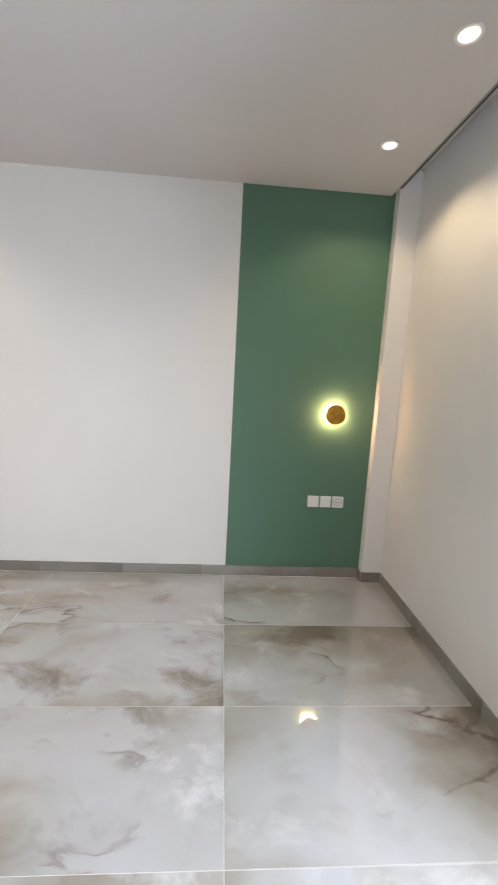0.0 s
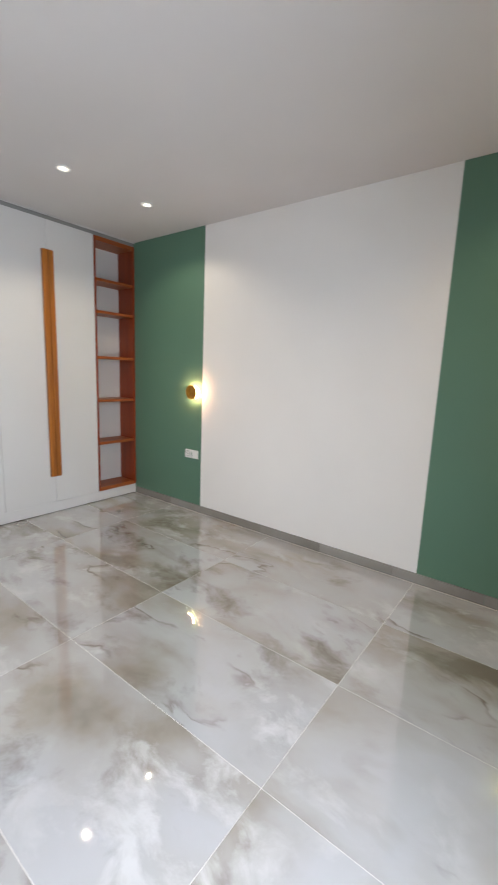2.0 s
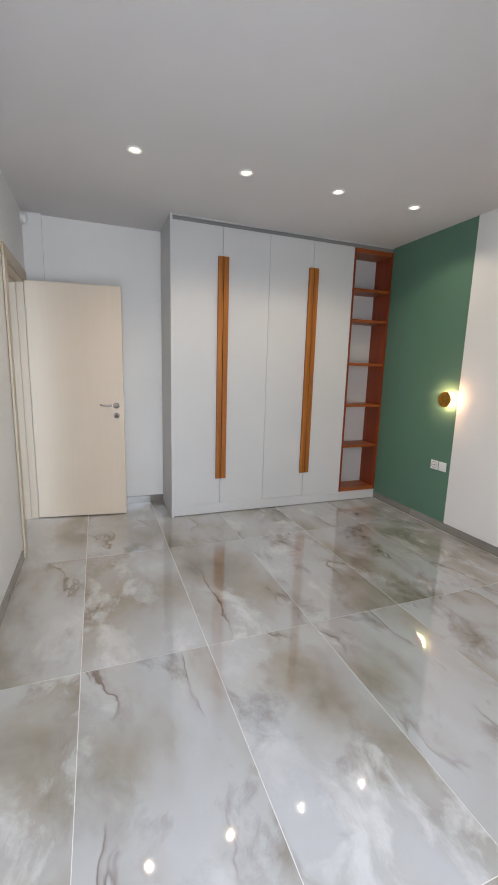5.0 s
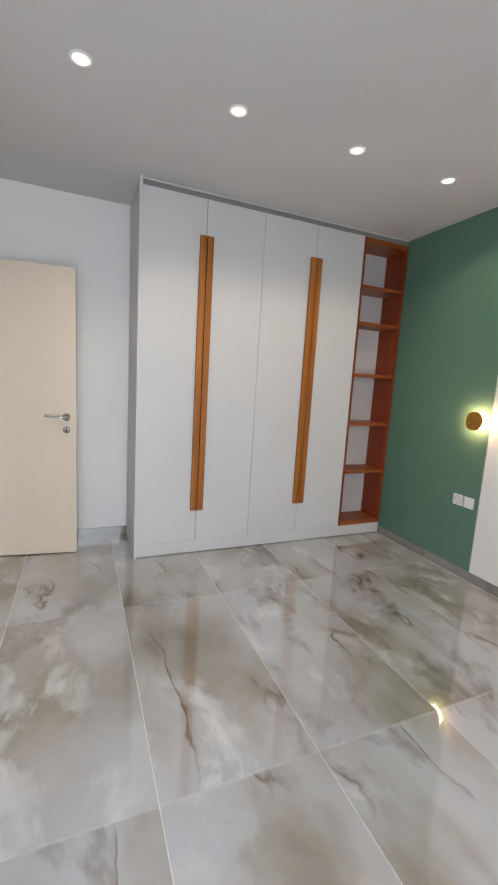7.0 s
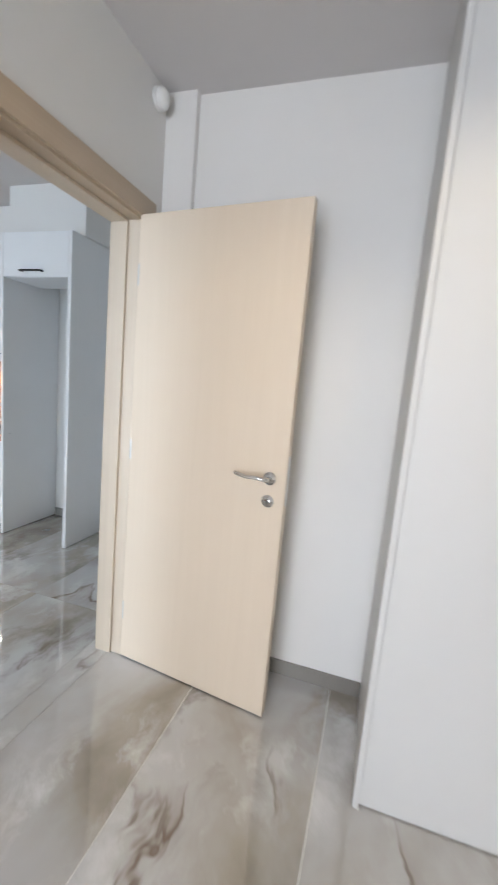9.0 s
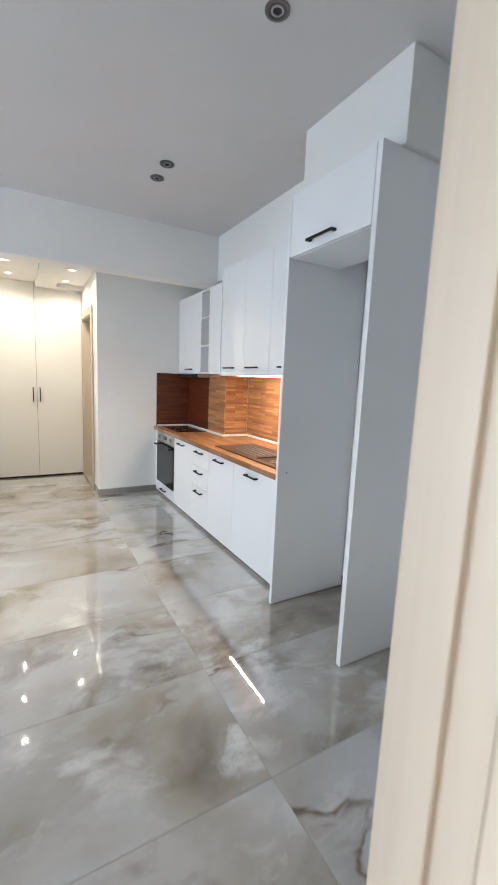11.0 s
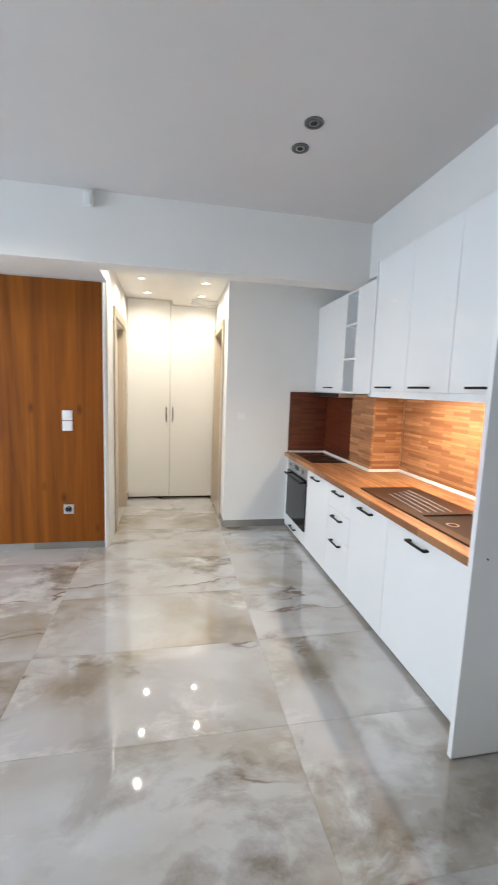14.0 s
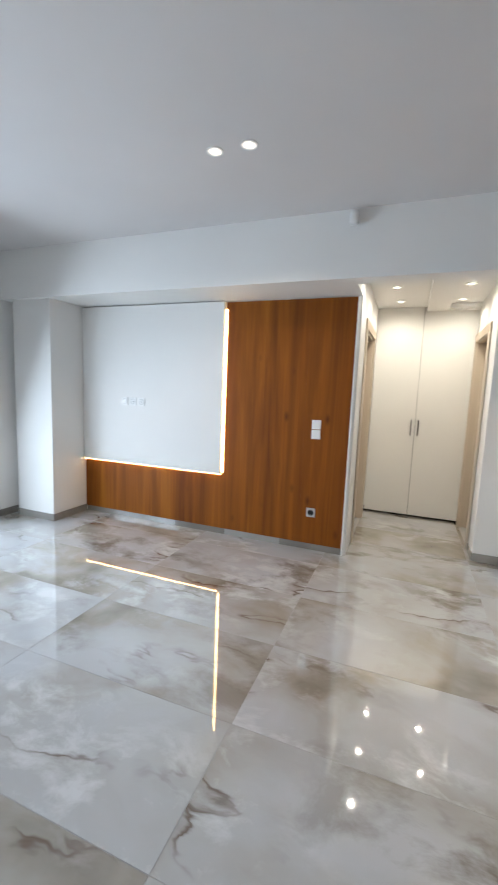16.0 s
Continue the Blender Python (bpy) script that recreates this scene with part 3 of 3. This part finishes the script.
def siren():
    t = thing("alarm_siren", (-3.12, -0.37, 2.57), "white round alarm sensor high on the wall", "alarm sensor")
    part("base", disc(bmesh.new(), (-3.12, -0.362, 2.57), "y", 0.045, 0.016, 32, 0.003), PLASTIC, t, "", True)
    bm = bmesh.new()
    bmesh.ops.create_uvsphere(bm, u_segments=28, v_segments=14, radius=0.038, matrix=Matrix.Translation((-3.12, -0.345, 2.57)) @ Matrix.Diagonal((1, 0.8, 1.15, 1)))
    part("dome", bm, PLASTIC, t, "", True)


def motion_sensor():
    t = thing("alarm_sensor", (-2.24, -3.93, 2.64), "small white corner alarm sensor on the beam", "alarm sensor")
    part("bracket", boxes((-2.255, -2.225, -3.93, -3.905, 2.66, 2.69), bevel=0.003), PLASTIC, t)
    part("housing", boxes((-2.272, -2.208, -3.915, -3.862, 2.585, 2.685), bevel=0.022), PLASTIC, t)
    part("lens", boxes((-2.256, -2.224, -3.866, -3.860, 2.61, 2.64), bevel=0.0025), PLASTIC, t)


siren()
motion_sensor()

# ---- kitchen ----
KX = -3.985  # face of the base units


def bar_handle(parent, x, y, z, length=0.16, axis="y"):
    """Flat black bar on two feet, standing off a face that looks along +x (or +y)."""
    h = length / 2
    if axis == "y":
        bm = boxes((x + 0.022, x + 0.032, y - h, y + h, z - 0.006, z + 0.006), (x + 0.0005, x + 0.024, y - h, y - h + 0.018, z - 0.006, z + 0.006), (x + 0.0005, x + 0.024, y + h - 0.018, y + h, z - 0.006, z + 0.006), bevel=0.002)
    else:
        bm = boxes((y - 0.006, y + 0.006, x + 0.022, x + 0.032, z - h, z + h), (y - 0.006, y + 0.006, x + 0.0005, x + 0.024, z - h, z - h + 0.018), (y - 0.006, y + 0.006, x + 0.0005, x + 0.024, z + h - 0.018, z + h), bevel=0.002)
    part("handle", bm, BLACK, parent, "black bar handle")


def base_unit(name, label, y0, y1, fronts, front_name="door"):
    t = thing(name, (KX - 0.3, (y0 + y1) / 2, 0), label, "kitchen cabinet", "kitchen base cabinets")
    part("carcass", boxes((-4.60, KX - 0.021, y0 + 0.001, y1 - 0.001, 0.03, 0.748)), SATIN, t)
    for z0, z1, hz, hy in fronts:
        d = part(front_name, boxes((KX - 0.02, KX, y0 + 0.0015, y1 - 0.0015, z0, z1), bevel=0.0012), SATIN, t)
        bar_handle(d, KX, hy, hz)
    return t


base_unit("base_cabinet", "white base cabinet with one door and black handle", -4.215, -3.715, [(0.03, 0.748, 0.70, -3.99)])
base_unit("drawer_unit", "white three-drawer kitchen unit with black handles", -3.715, -3.325, [(0.566, 0.748, 0.70, -3.52), (0.375, 0.563, 0.515, -3.52), (0.03, 0.372, 0.33, -3.52)], "drawer")
base_unit("base_cabinet", "white base cabinet with one door and black handle", -3.325, -2.85, [(0.03, 0.748, 0.70, -3.10)])
base_unit("base_cabinet", "wide white base cabinet beside the tall panel", -2.85, -2.121, [(0.03, 0.748, 0.695, -2.56)])


def oven_unit():
    y0, y1 = -4.80, -4.215
    t = thing("oven_cabinet", (KX - 0.3, (y0 + y1) / 2, 0), "white oven housing with a drawer below", "kitchen cabinet", "kitchen base cabinets")
    part("carcass", boxes((-4.60, KX - 0.021, y0, y1, 0.03, 0.748)), SATIN, t)
    part("filler", boxes((KX - 0.02, KX, -4.869, y0 - 0.001, 0.03, 0.748)), SATIN, t)
    d = part("drawer", boxes((KX - 0.02, KX, y0 + 0.002, y1 - 0.002, 0.03, 0.15), bevel=0.0012), SATIN, t)
    bar_handle(d, KX, -4.55, 0.085)
    o = thing("oven", (KX - 0.2, (y0 + y1) / 2, 0.155), "built-in black glass oven with steel control strip", "oven")
    part("frame", boxes((KX - 0.02, KX - 0.004, y0 + 0.003, y1 - 0.003, 0.155, 0.745)), BLACK, o)
    part("control_panel", boxes((KX - 0.004, KX + 0.006, y0 + 0.003, y1 - 0.003, 0.635, 0.745), bevel=0.002), STEEL, o, "steel control strip")
    part("display", boxes((KX + 0.006, KX + 0.0075, -4.57, -4.45, 0.672, 0.712)), DARKGLASS, o)
    for y in (-4.70, -4.32):
        part("knob", disc(bmesh.new(), (KX + 0.017, y, 0.69), "x", 0.018, 0.022, 24, 0.003), STEEL, o)
    dd = part("door", boxes((KX - 0.004, KX + 0.012, y0 + 0.003, y1 - 0.003, 0.158, 0.63), bevel=0.002), DARKGLASS, o, "dark glass oven door")
    part("handle", tube(bmesh.new(), [(KX + 0.05, y0 + 0.04, 0.60), (KX + 0.05, y1 - 0.04, 0.60)], 0.010), BLACK, dd, "black bar handle")
    for ya in (y0 + 0.06, y1 - 0.08):
        part("handle_foot", boxes((KX + 0.0125, KX + 0.05, ya, ya + 0.02, 0.592, 0.608)), BLACK, dd)
    part("window", boxes((KX + 0.012, KX + 0.0128, y0 + 0.06, y1 - 0.06, 0.23, 0.55)), DARKGLASS, dd)


oven_unit()
pl = thing("plinth", (-4.03, -3.5, 0), "grey plinth under the kitchen units", "plinth")
part("board", boxes((-4.02, -4.005, -4.869, -2.121, 0.0, 0.029)), SKIRT, pl)

wt = thing("worktop", (-4.3, -3.5, 0.75), "butcher block wooden kitchen worktop", "worktop")
part("slab", boxes((-4.655, -3.955, -4.868, -2.122, 0.75, 0.79), bevel=0.003), BLOCK_TOP, wt)
sp = thing("backsplash", (-4.5, -3.5, 0.79), "butcher block wooden backsplash boards", "backsplash")
part("end_board", boxes((-4.655, -3.985, -4.869, -4.852, 0.7915, 1.41), bevel=0.001), BLOCK_RED, sp, "dark red-brown end board")
part("hob_board", boxes((-4.395, -4.38, -4.851, -4.252, 0.7915, 1.408), bevel=0.001), BLOCK_RED_BACK, sp, "dark red-brown board behind the hob")
part("duct_front_board", boxes((-4.395, -4.38, -4.25, -3.85, 0.7915, 1.408), bevel=0.001), BLOCK_BACK, sp)
part("duct_side_board", boxes((-4.643, -4.396, -3.866, -3.851, 0.7915, 1.408), bevel=0.001), BLOCK_SIDE, sp)
part("back_board", boxes((-4.659, -4.644, -3.85, -2.122, 0.7915, 1.408), bevel=0.001), BLOCK_BACK, sp)
tr = thing("worktop_seal", (-4.4, -3.5, 0.79), "white plastic seal strip along the worktop", "trim")
part("strip", boxes((-4.379, -4.362, -4.837, -3.835, 0.791, 0.812), bevel=0.003), PLASTIC, tr)
part("strip", boxes((-4.627, -4.38, -3.85, -3.834, 0.791, 0.812), bevel=0.003), PLASTIC, tr)
part("strip", boxes((-4.643, -4.627, -3.85, -2.122, 0.791, 0.812), bevel=0.003), PLASTIC, tr)
part("strip", boxes((-4.362, -3.99, -4.851, -4.838, 0.791, 0.808), bevel=0.003), PLASTIC, tr)

hb = thing("hob", (-4.2, -4.5, 0.79), "flat dark glass induction hob in worktop", "hob")
part("glass", boxes((-4.355, -4.03, -4.80, -4.24, 0.7905, 0.797), bevel=0.002), DARKGLASS, hb)
for x, y, r in ((-4.28, -4.66, 0.06), (-4.28, -4.40, 0.08), (-4.12, -4.66, 0.08), (-4.12, -4.40, 0.06)):
    part("zone_mark", ring(bmesh.new(), (x, y, 0.797), r - 0.002, r, 0.0, 0.0004), PLASTICGREY, hb)


def sink():
    s = thing("kitchen_sink", (-4.2, -2.8, 0.79), "brown composite sink with ribbed drainer", "sink")
    x0, x1, y0, y1 = -4.42, -4.035, -3.30, -2.15
    yb = -2.70
    part("rim", boxes((x0, x1, y0, yb, 0.7905, 0.80), (x0, x0 + 0.05, yb, y1, 0.7905, 0.80), (x1 - 0.05, x1, yb, y1, 0.7905, 0.80), (x0 + 0.05, x1 - 0.05, y1 - 0.05, y1, 0.7905, 0.80)), BROWNSINK, s)
    part("bowl", boxes((x0 + 0.05, x1 - 0.05, yb, y1 - 0.05, 0.7903, 0.7915)), BLACK, s, "dark sink bowl")
    for k in range(5):
        xx = x0 + 0.10 + 0.045 * k
        part("drainer_rib", tube(bmesh.new(), [(xx, y0 + 0.10 + 0.02 * k, 0.801), (xx + 0.01, -2.98, 0.8015), (xx + 0.03, yb - 0.04, 0.801)], 0.0032, 6), PLASTICGREY, s)
    part("drain", ring(bmesh.new(), (-4.16, -2.56, 0.792), 0.022, 0.030, 0, 0.002), STEEL, s)


sink()
UX = -4.15


def upper(y0, y1, hy, label="tall gloss white wall cabinet with black handle"):
    t = thing("wall_cabinet", (UX - 0.2, (y0 + y1) / 2, 1.415), label, "kitchen cabinet", "kitchen wall cabinets")
    part("carcass", boxes((-4.64, UX - 0.0205, y0 + 0.0005, y1 - 0.0005, 1.415, 2.298)), SATIN, t)
    part("pelmet", boxes((UX - 0.02, UX - 0.002, y0 + 0.0005, y1 - 0.0005, 1.397, 1.4335)), SATIN, t, "white light pelmet")
    d = part("door", boxes((UX - 0.02, UX, y0 + 0.0015, y1 - 0.0015, 1.436, 2.298), bevel=0.0012), GLOSSY, t)
    bar_handle(d, UX, hy, 1.462)


upper(-3.49, -3.07, -3.30)
upper(-3.07, -2.68, -2.91)
upper(-2.68, -2.121, -2.45)
t = thing("wall_cabinet", (-4.4, -4.55, 1.40), "gloss white cooker hood cabinet", "kitchen cabinet", "kitchen wall cabinets")
part("carcass", boxes((-4.64, -4.271, -4.868, -4.21, 1.415, 2.248)), SATIN, t)
d = part("door", boxes((-4.27, -4.25, -4.867, -4.212, 1.417, 2.25), bevel=0.0012), GLOSSY, t)
bar_handle(d, -4.25, -4.50, 1.462)
t = thing("cooker_hood", (-4.4, -4.55, 1.37), "slim dark pull-out cooker hood", "cooker hood")
part("body", boxes((-4.60, -4.23, -4.80, -4.215, 1.376, 1.414), bevel=0.003), STEEL, t)
part("filter", boxes((-4.55, -4.27, -4.76, -4.25, 1.370, 1.376)), BLACK, t)
part("lip", boxes((-4.23, -4.215, -4.80, -4.215, 1.378, 1.412), bevel=0.002), BLACK, t)
t = thing("open_wall_shelf", (-4.4, -4.1, 1.40), "narrow white open wall shelf beside the hood", "shelf unit")
part("side", boxes((-4.64, -4.25, -4.209, -4.192, 1.415, 2.25)), SATIN, t)
part("side", boxes((-4.64, -4.25, -3.992, -3.975, 1.415, 2.25)), SATIN, t)
part("back", boxes((-4.43, -4.415, -4.192, -3.992, 1.415, 2.25)), SATIN, t)
for z in (1.415, 1.69, 1.97, 2.233):
    part("shelf", boxes((-4.415, -4.252, -4.192, -3.992, z, z + 0.017)), SATIN, t)
t = thing("wall_cabinet", (-4.4, -3.73, 1.415), "gloss white wall cabinet with tall side panel", "kitchen cabinet", "kitchen wall cabinets")
part("carcass", boxes((-4.64, -4.271, -3.974, -3.511, 1.415, 2.248)), SATIN, t)
part("door", boxes((-4.27, -4.25, -3.973, -3.513, 1.417, 2.25), bevel=0.0012), GLOSSY, t)
part("side_panel", boxes((-4.64, UX + 0.004, -3.510, -3.492, 1.40, 2.298)), SATIN, t)
t = thing("cabinet_light", (-4.33, -2.9, 1.405), "slim warm strip light under the wall cabinets", "strip light")
part("profile", boxes((-4.36, -4.335, -3.45, -2.14, 1.405, 1.414)), STEEL, t)
part("diffuser", boxes((-4.358, -4.337, -3.445, -2.145, 1.401, 1.405)), KITCHGLOW, t)

# tall fridge housing
t = thing("fridge_housing", (-4.2, -1.78, 0), "white tall fridge housing, empty, with top cabinet", "kitchen cabinet")
part("side_panel", boxes((-4.455, -3.885, -2.118, -2.096, 0.004, 2.343), bevel=0.001), SATIN, t)
part("side_panel", boxes((-4.455, -3.885, -1.50, -1.472, 0.004, 2.343), bevel=0.001), SATIN, t)
part("top_box", boxes((-4.24, -3.906, -2.095, -1.501, 2.026, 2.343)), SATIN, t)
d = part("flap_door", boxes((-3.905, -3.885, -2.093, -1.503, 2.028, 2.34), bevel=0.0012), SATIN, t)
bar_handle(d, -3.885, -1.82, 2.068, 0.20)
part("pin_hole", disc(bmesh.new(), (-3.948, -2.0955, 0.827), "y", 0.004, 0.002, 12), DARKGAP, t)
for ya in (-2.117, -1.498):
    part("shadow_gap", boxes((-4.45, -3.90, ya, ya + 0.02, 0.0, 0.004)), DARKGAP, t)

# ---- television wall ----
t = thing("wood_panelling", (-0.8, -4.44, 0), "amber oak wall panelling in an L shape", "wall panel")
xs = (-2.235, -1.84, -1.44, -1.045)
for a, b in zip(xs, xs[1:]):
    part("panel", boxes((a + 0.0001, b - 0.0001, -4.459, -4.44, 0.062, 2.236)), OAK, t)
xs = (-1.045, -0.62, -0.2, 0.22, 0.648)
for a, b in zip(xs, xs[1:]):
    part("panel", boxes((a + 0.0001, b - 0.0001, -4.459, -4.44, 0.062, 0.66)), OAK, t)
part("edge_trim", boxes((-2.25, -2.236, -4.462, -4.434, 0.0, 2.238), bevel=0.001), PLASTIC, t, "white edge trim")
t = thing("television_panel", (-0.2, -4.42, 0.6), "white raised wall panel with warm light along its edges", "wall panel")
part("board", boxes((-1.035, 0.646, -4.425, -4.405, 0.612, 2.238), bevel=0.002), WHITE, t)
part("spacer", boxes((-0.985, 0.646, -4.44, -4.425, 0.66, 2.238)), WHITE, t)
part("led_strip", boxes((-1.060, -1.036, -4.4395, -4.430, 0.625, 2.17), bevel=0.004), LEDGLOW, t, "warm glowing light strip")
part("led_strip", boxes((-1.034, 0.646, -4.4395, -4.428, 0.603, 0.6115)), LEDGLOW, t, "warm glowing light strip")

# ---- hall ----
t = thing("hall_closet", (-2.8, -6.3, 0), "tall gloss cream two-door built-in closet", "closet")
part("carcass", boxes((-3.325, -2.275, -6.63, -6.055, 0.02, HH)), DARKGAP, t)
for a, b, hx in ((-3.327, -2.782, -2.815), (-2.779, -2.274, -2.737)):
    d = part("door", boxes((a, b, -6.053, -6.033, 0.022, HH - 0.003), bevel=0.0012), CREAM, t)
    bar_handle(d, -6.033, hx, 1.075, 0.18, "x")
door_frame("door_frame_2", "y", -5.69, -4.90, -2.27, -2.12, 2.03, "light taupe wood door frame in the hall")
door_frame("door_frame_3", "y", -5.90, -5.22, -3.48, -3.33, 2.03, "light taupe wood door frame in the hall")
for nm, x0, y0, y1 in (("door_2", -2.20, -5.688, -4.902), ("door_3", -3.45, -5.898, -5.222)):
    t = thing(nm, (x0, (y0 + y1) / 2, 0), "closed cream veneered hall door", "door")
    t["kind"] = "structure"
    part("leaf", boxes((x0, x0 + 0.04, y0, y1, 0.006, 2.028), bevel=0.002), DOORMAT, t)
    s = 1 if nm == "door_3" else -1
    fx = x0 + 0.04 if s > 0 else x0
    bm = disc(bmesh.new(), (fx + s * 0.005, y1 - 0.08, 1.03), "x", 0.026, 0.009, 24)
    part("rose", bm, BLACK, t)
    part("lever", tube(bmesh.new(), [(fx, y1 - 0.08, 1.03), (fx + s * 0.04, y1 - 0.08, 1.03), (fx + s * 0.045, y1 - 0.2, 1.03)], 0.008), BLACK, t)

# ---- skirting and floor tiles ----


def skirting(name, x0, y0, x1, y1, face, height=0.072):
    """Skirting of tile strips along a wall; face is the unit way it looks."""
    s = tagged(new(name), "grey marble tile skirting", "skirting", kind="structure")
    s.location = (x0, y0, 0)
    L = math.hypot(x1 - x0, y1 - y0)
    n = max(1, round(L / 0.6 + 0.2))
    for i in range(n):
        a, b = i / n, (i + 1) / n
        g0 = 0.001 / L
        pa = (x0 + (x1 - x0) * (a + g0), y0 + (y1 - y0) * (a + g0))
        pb = (x0 + (x1 - x0) * (b - g0), y0 + (y1 - y0) * (b - g0))
        t = 0.010 + 0.0008 * (i % 2)
        xa, xb = sorted((pa[0], pb[0] + face[0] * t))
        ya, yb = sorted((pa[1], pb[1] + face[1] * t))
        part("tile", boxes((xa, xb, ya, yb, 0.0005, height)), SKIRT, s)


skirting("baseboard", -2.70, 3.07, 1.335, 3.07, (0, -1))
skirting("baseboard", 1.335, 3.0, 1.48, 3.0, (0, -1))
skirting("baseboard", 1.335, 3.0, 1.335, 3.058, (-1, 0))
skirting("baseboard", 1.48, 1.2, 1.48, 2.988, (-1, 0))
skirting("baseboard", -3.235, -0.222, -3.235, 0.788, (1, 0))
skirting("baseboard", -2.16, -0.37, 1.48, -0.37, (0, 1))
skirting("baseboard", -4.46, -2.094, -4.46, -1.502, (1, 0))
skirting("baseboard", -4.46, -1.47, -4.46, -0.53, (1, 0))
skirting("baseboard", -4.0, -4.87, -3.33, -4.87, (0, 1))
skirting("baseboard", -3.33, -5.13, -3.33, -4.87, (1, 0))
skirting("baseboard", -2.235, -4.459, 0.64, -4.459, (0, 1), 0.06)
skirting("baseboard", 0.65, -4.44, 0.65, -3.98, (-1, 0))
skirting("baseboard", 0.64, -3.98, 1.14, -3.98, (0, 1))
skirting("baseboard", 1.25, -4.05, 1.25, -3.4, (-1, 0))
skirting("baseboard", -2.27, -6.03, -2.27, -5.79, (-1, 0))
skirting("baseboard", -3.33, -6.03, -3.33, -6.0, (1, 0))

floor_bed = structure("floor_bedroom", boxes((-3.45, 1.63, -0.44, 3.22, -0.12, -0.0012)), GROUT, "large polished marble-look tiles with pale joints", "floor")
floor_liv = structure("floor_living", boxes((-4.8, 1.63, -6.8, -0.44, -0.12, -0.0012)), GROUTDARK, "large polished marble-look tiles with grey joints", "floor")
TX, TY = 1.2, 0.6


def tile_mesh(w, d):
    bm = boxes((-w / 2, w / 2, -d / 2, d / 2, -0.0011, 0.0), bevel=0.0004)
    return mesh_of("tile", bm, MARBLE)


spaces = ((floor_bed, -3.235, 1.48, -0.44, 3.07, 0.335, 1.855), (floor_liv, -4.66, 1.25, -4.87, -0.44, 0.305, 1.845), (floor_liv, -3.33, -2.27, -6.65, -4.87, 0.305, 1.845))
cache = {}
for under, ax0, ax1, ay0, ay1, gx, gy in spaces:
    for i in range(-5, 3):
        for j in range(-16, 4):
            x0, x1 = gx + TX * i, gx + TX * (i + 1)
            y0, y1 = gy + TY * j, gy + TY * (j + 1)
            x0, x1, y0, y1 = max(x0, ax0), min(x1, ax1), max(y0, ay0), min(y1, ay1)
            if x1 - x0 < 0.02 or y1 - y0 < 0.02:
                continue
            key = (round(x1 - x0, 3), round(y1 - y0, 3))
            if key not in cache:
                cache[key] = tile_mesh(key[0] - 0.0026, key[1] - 0.0026)
            o = new("tile", cache[key])
            o.location = ((x0 + x1) / 2, (y0 + y1) / 2, 0)
            o.parent = under
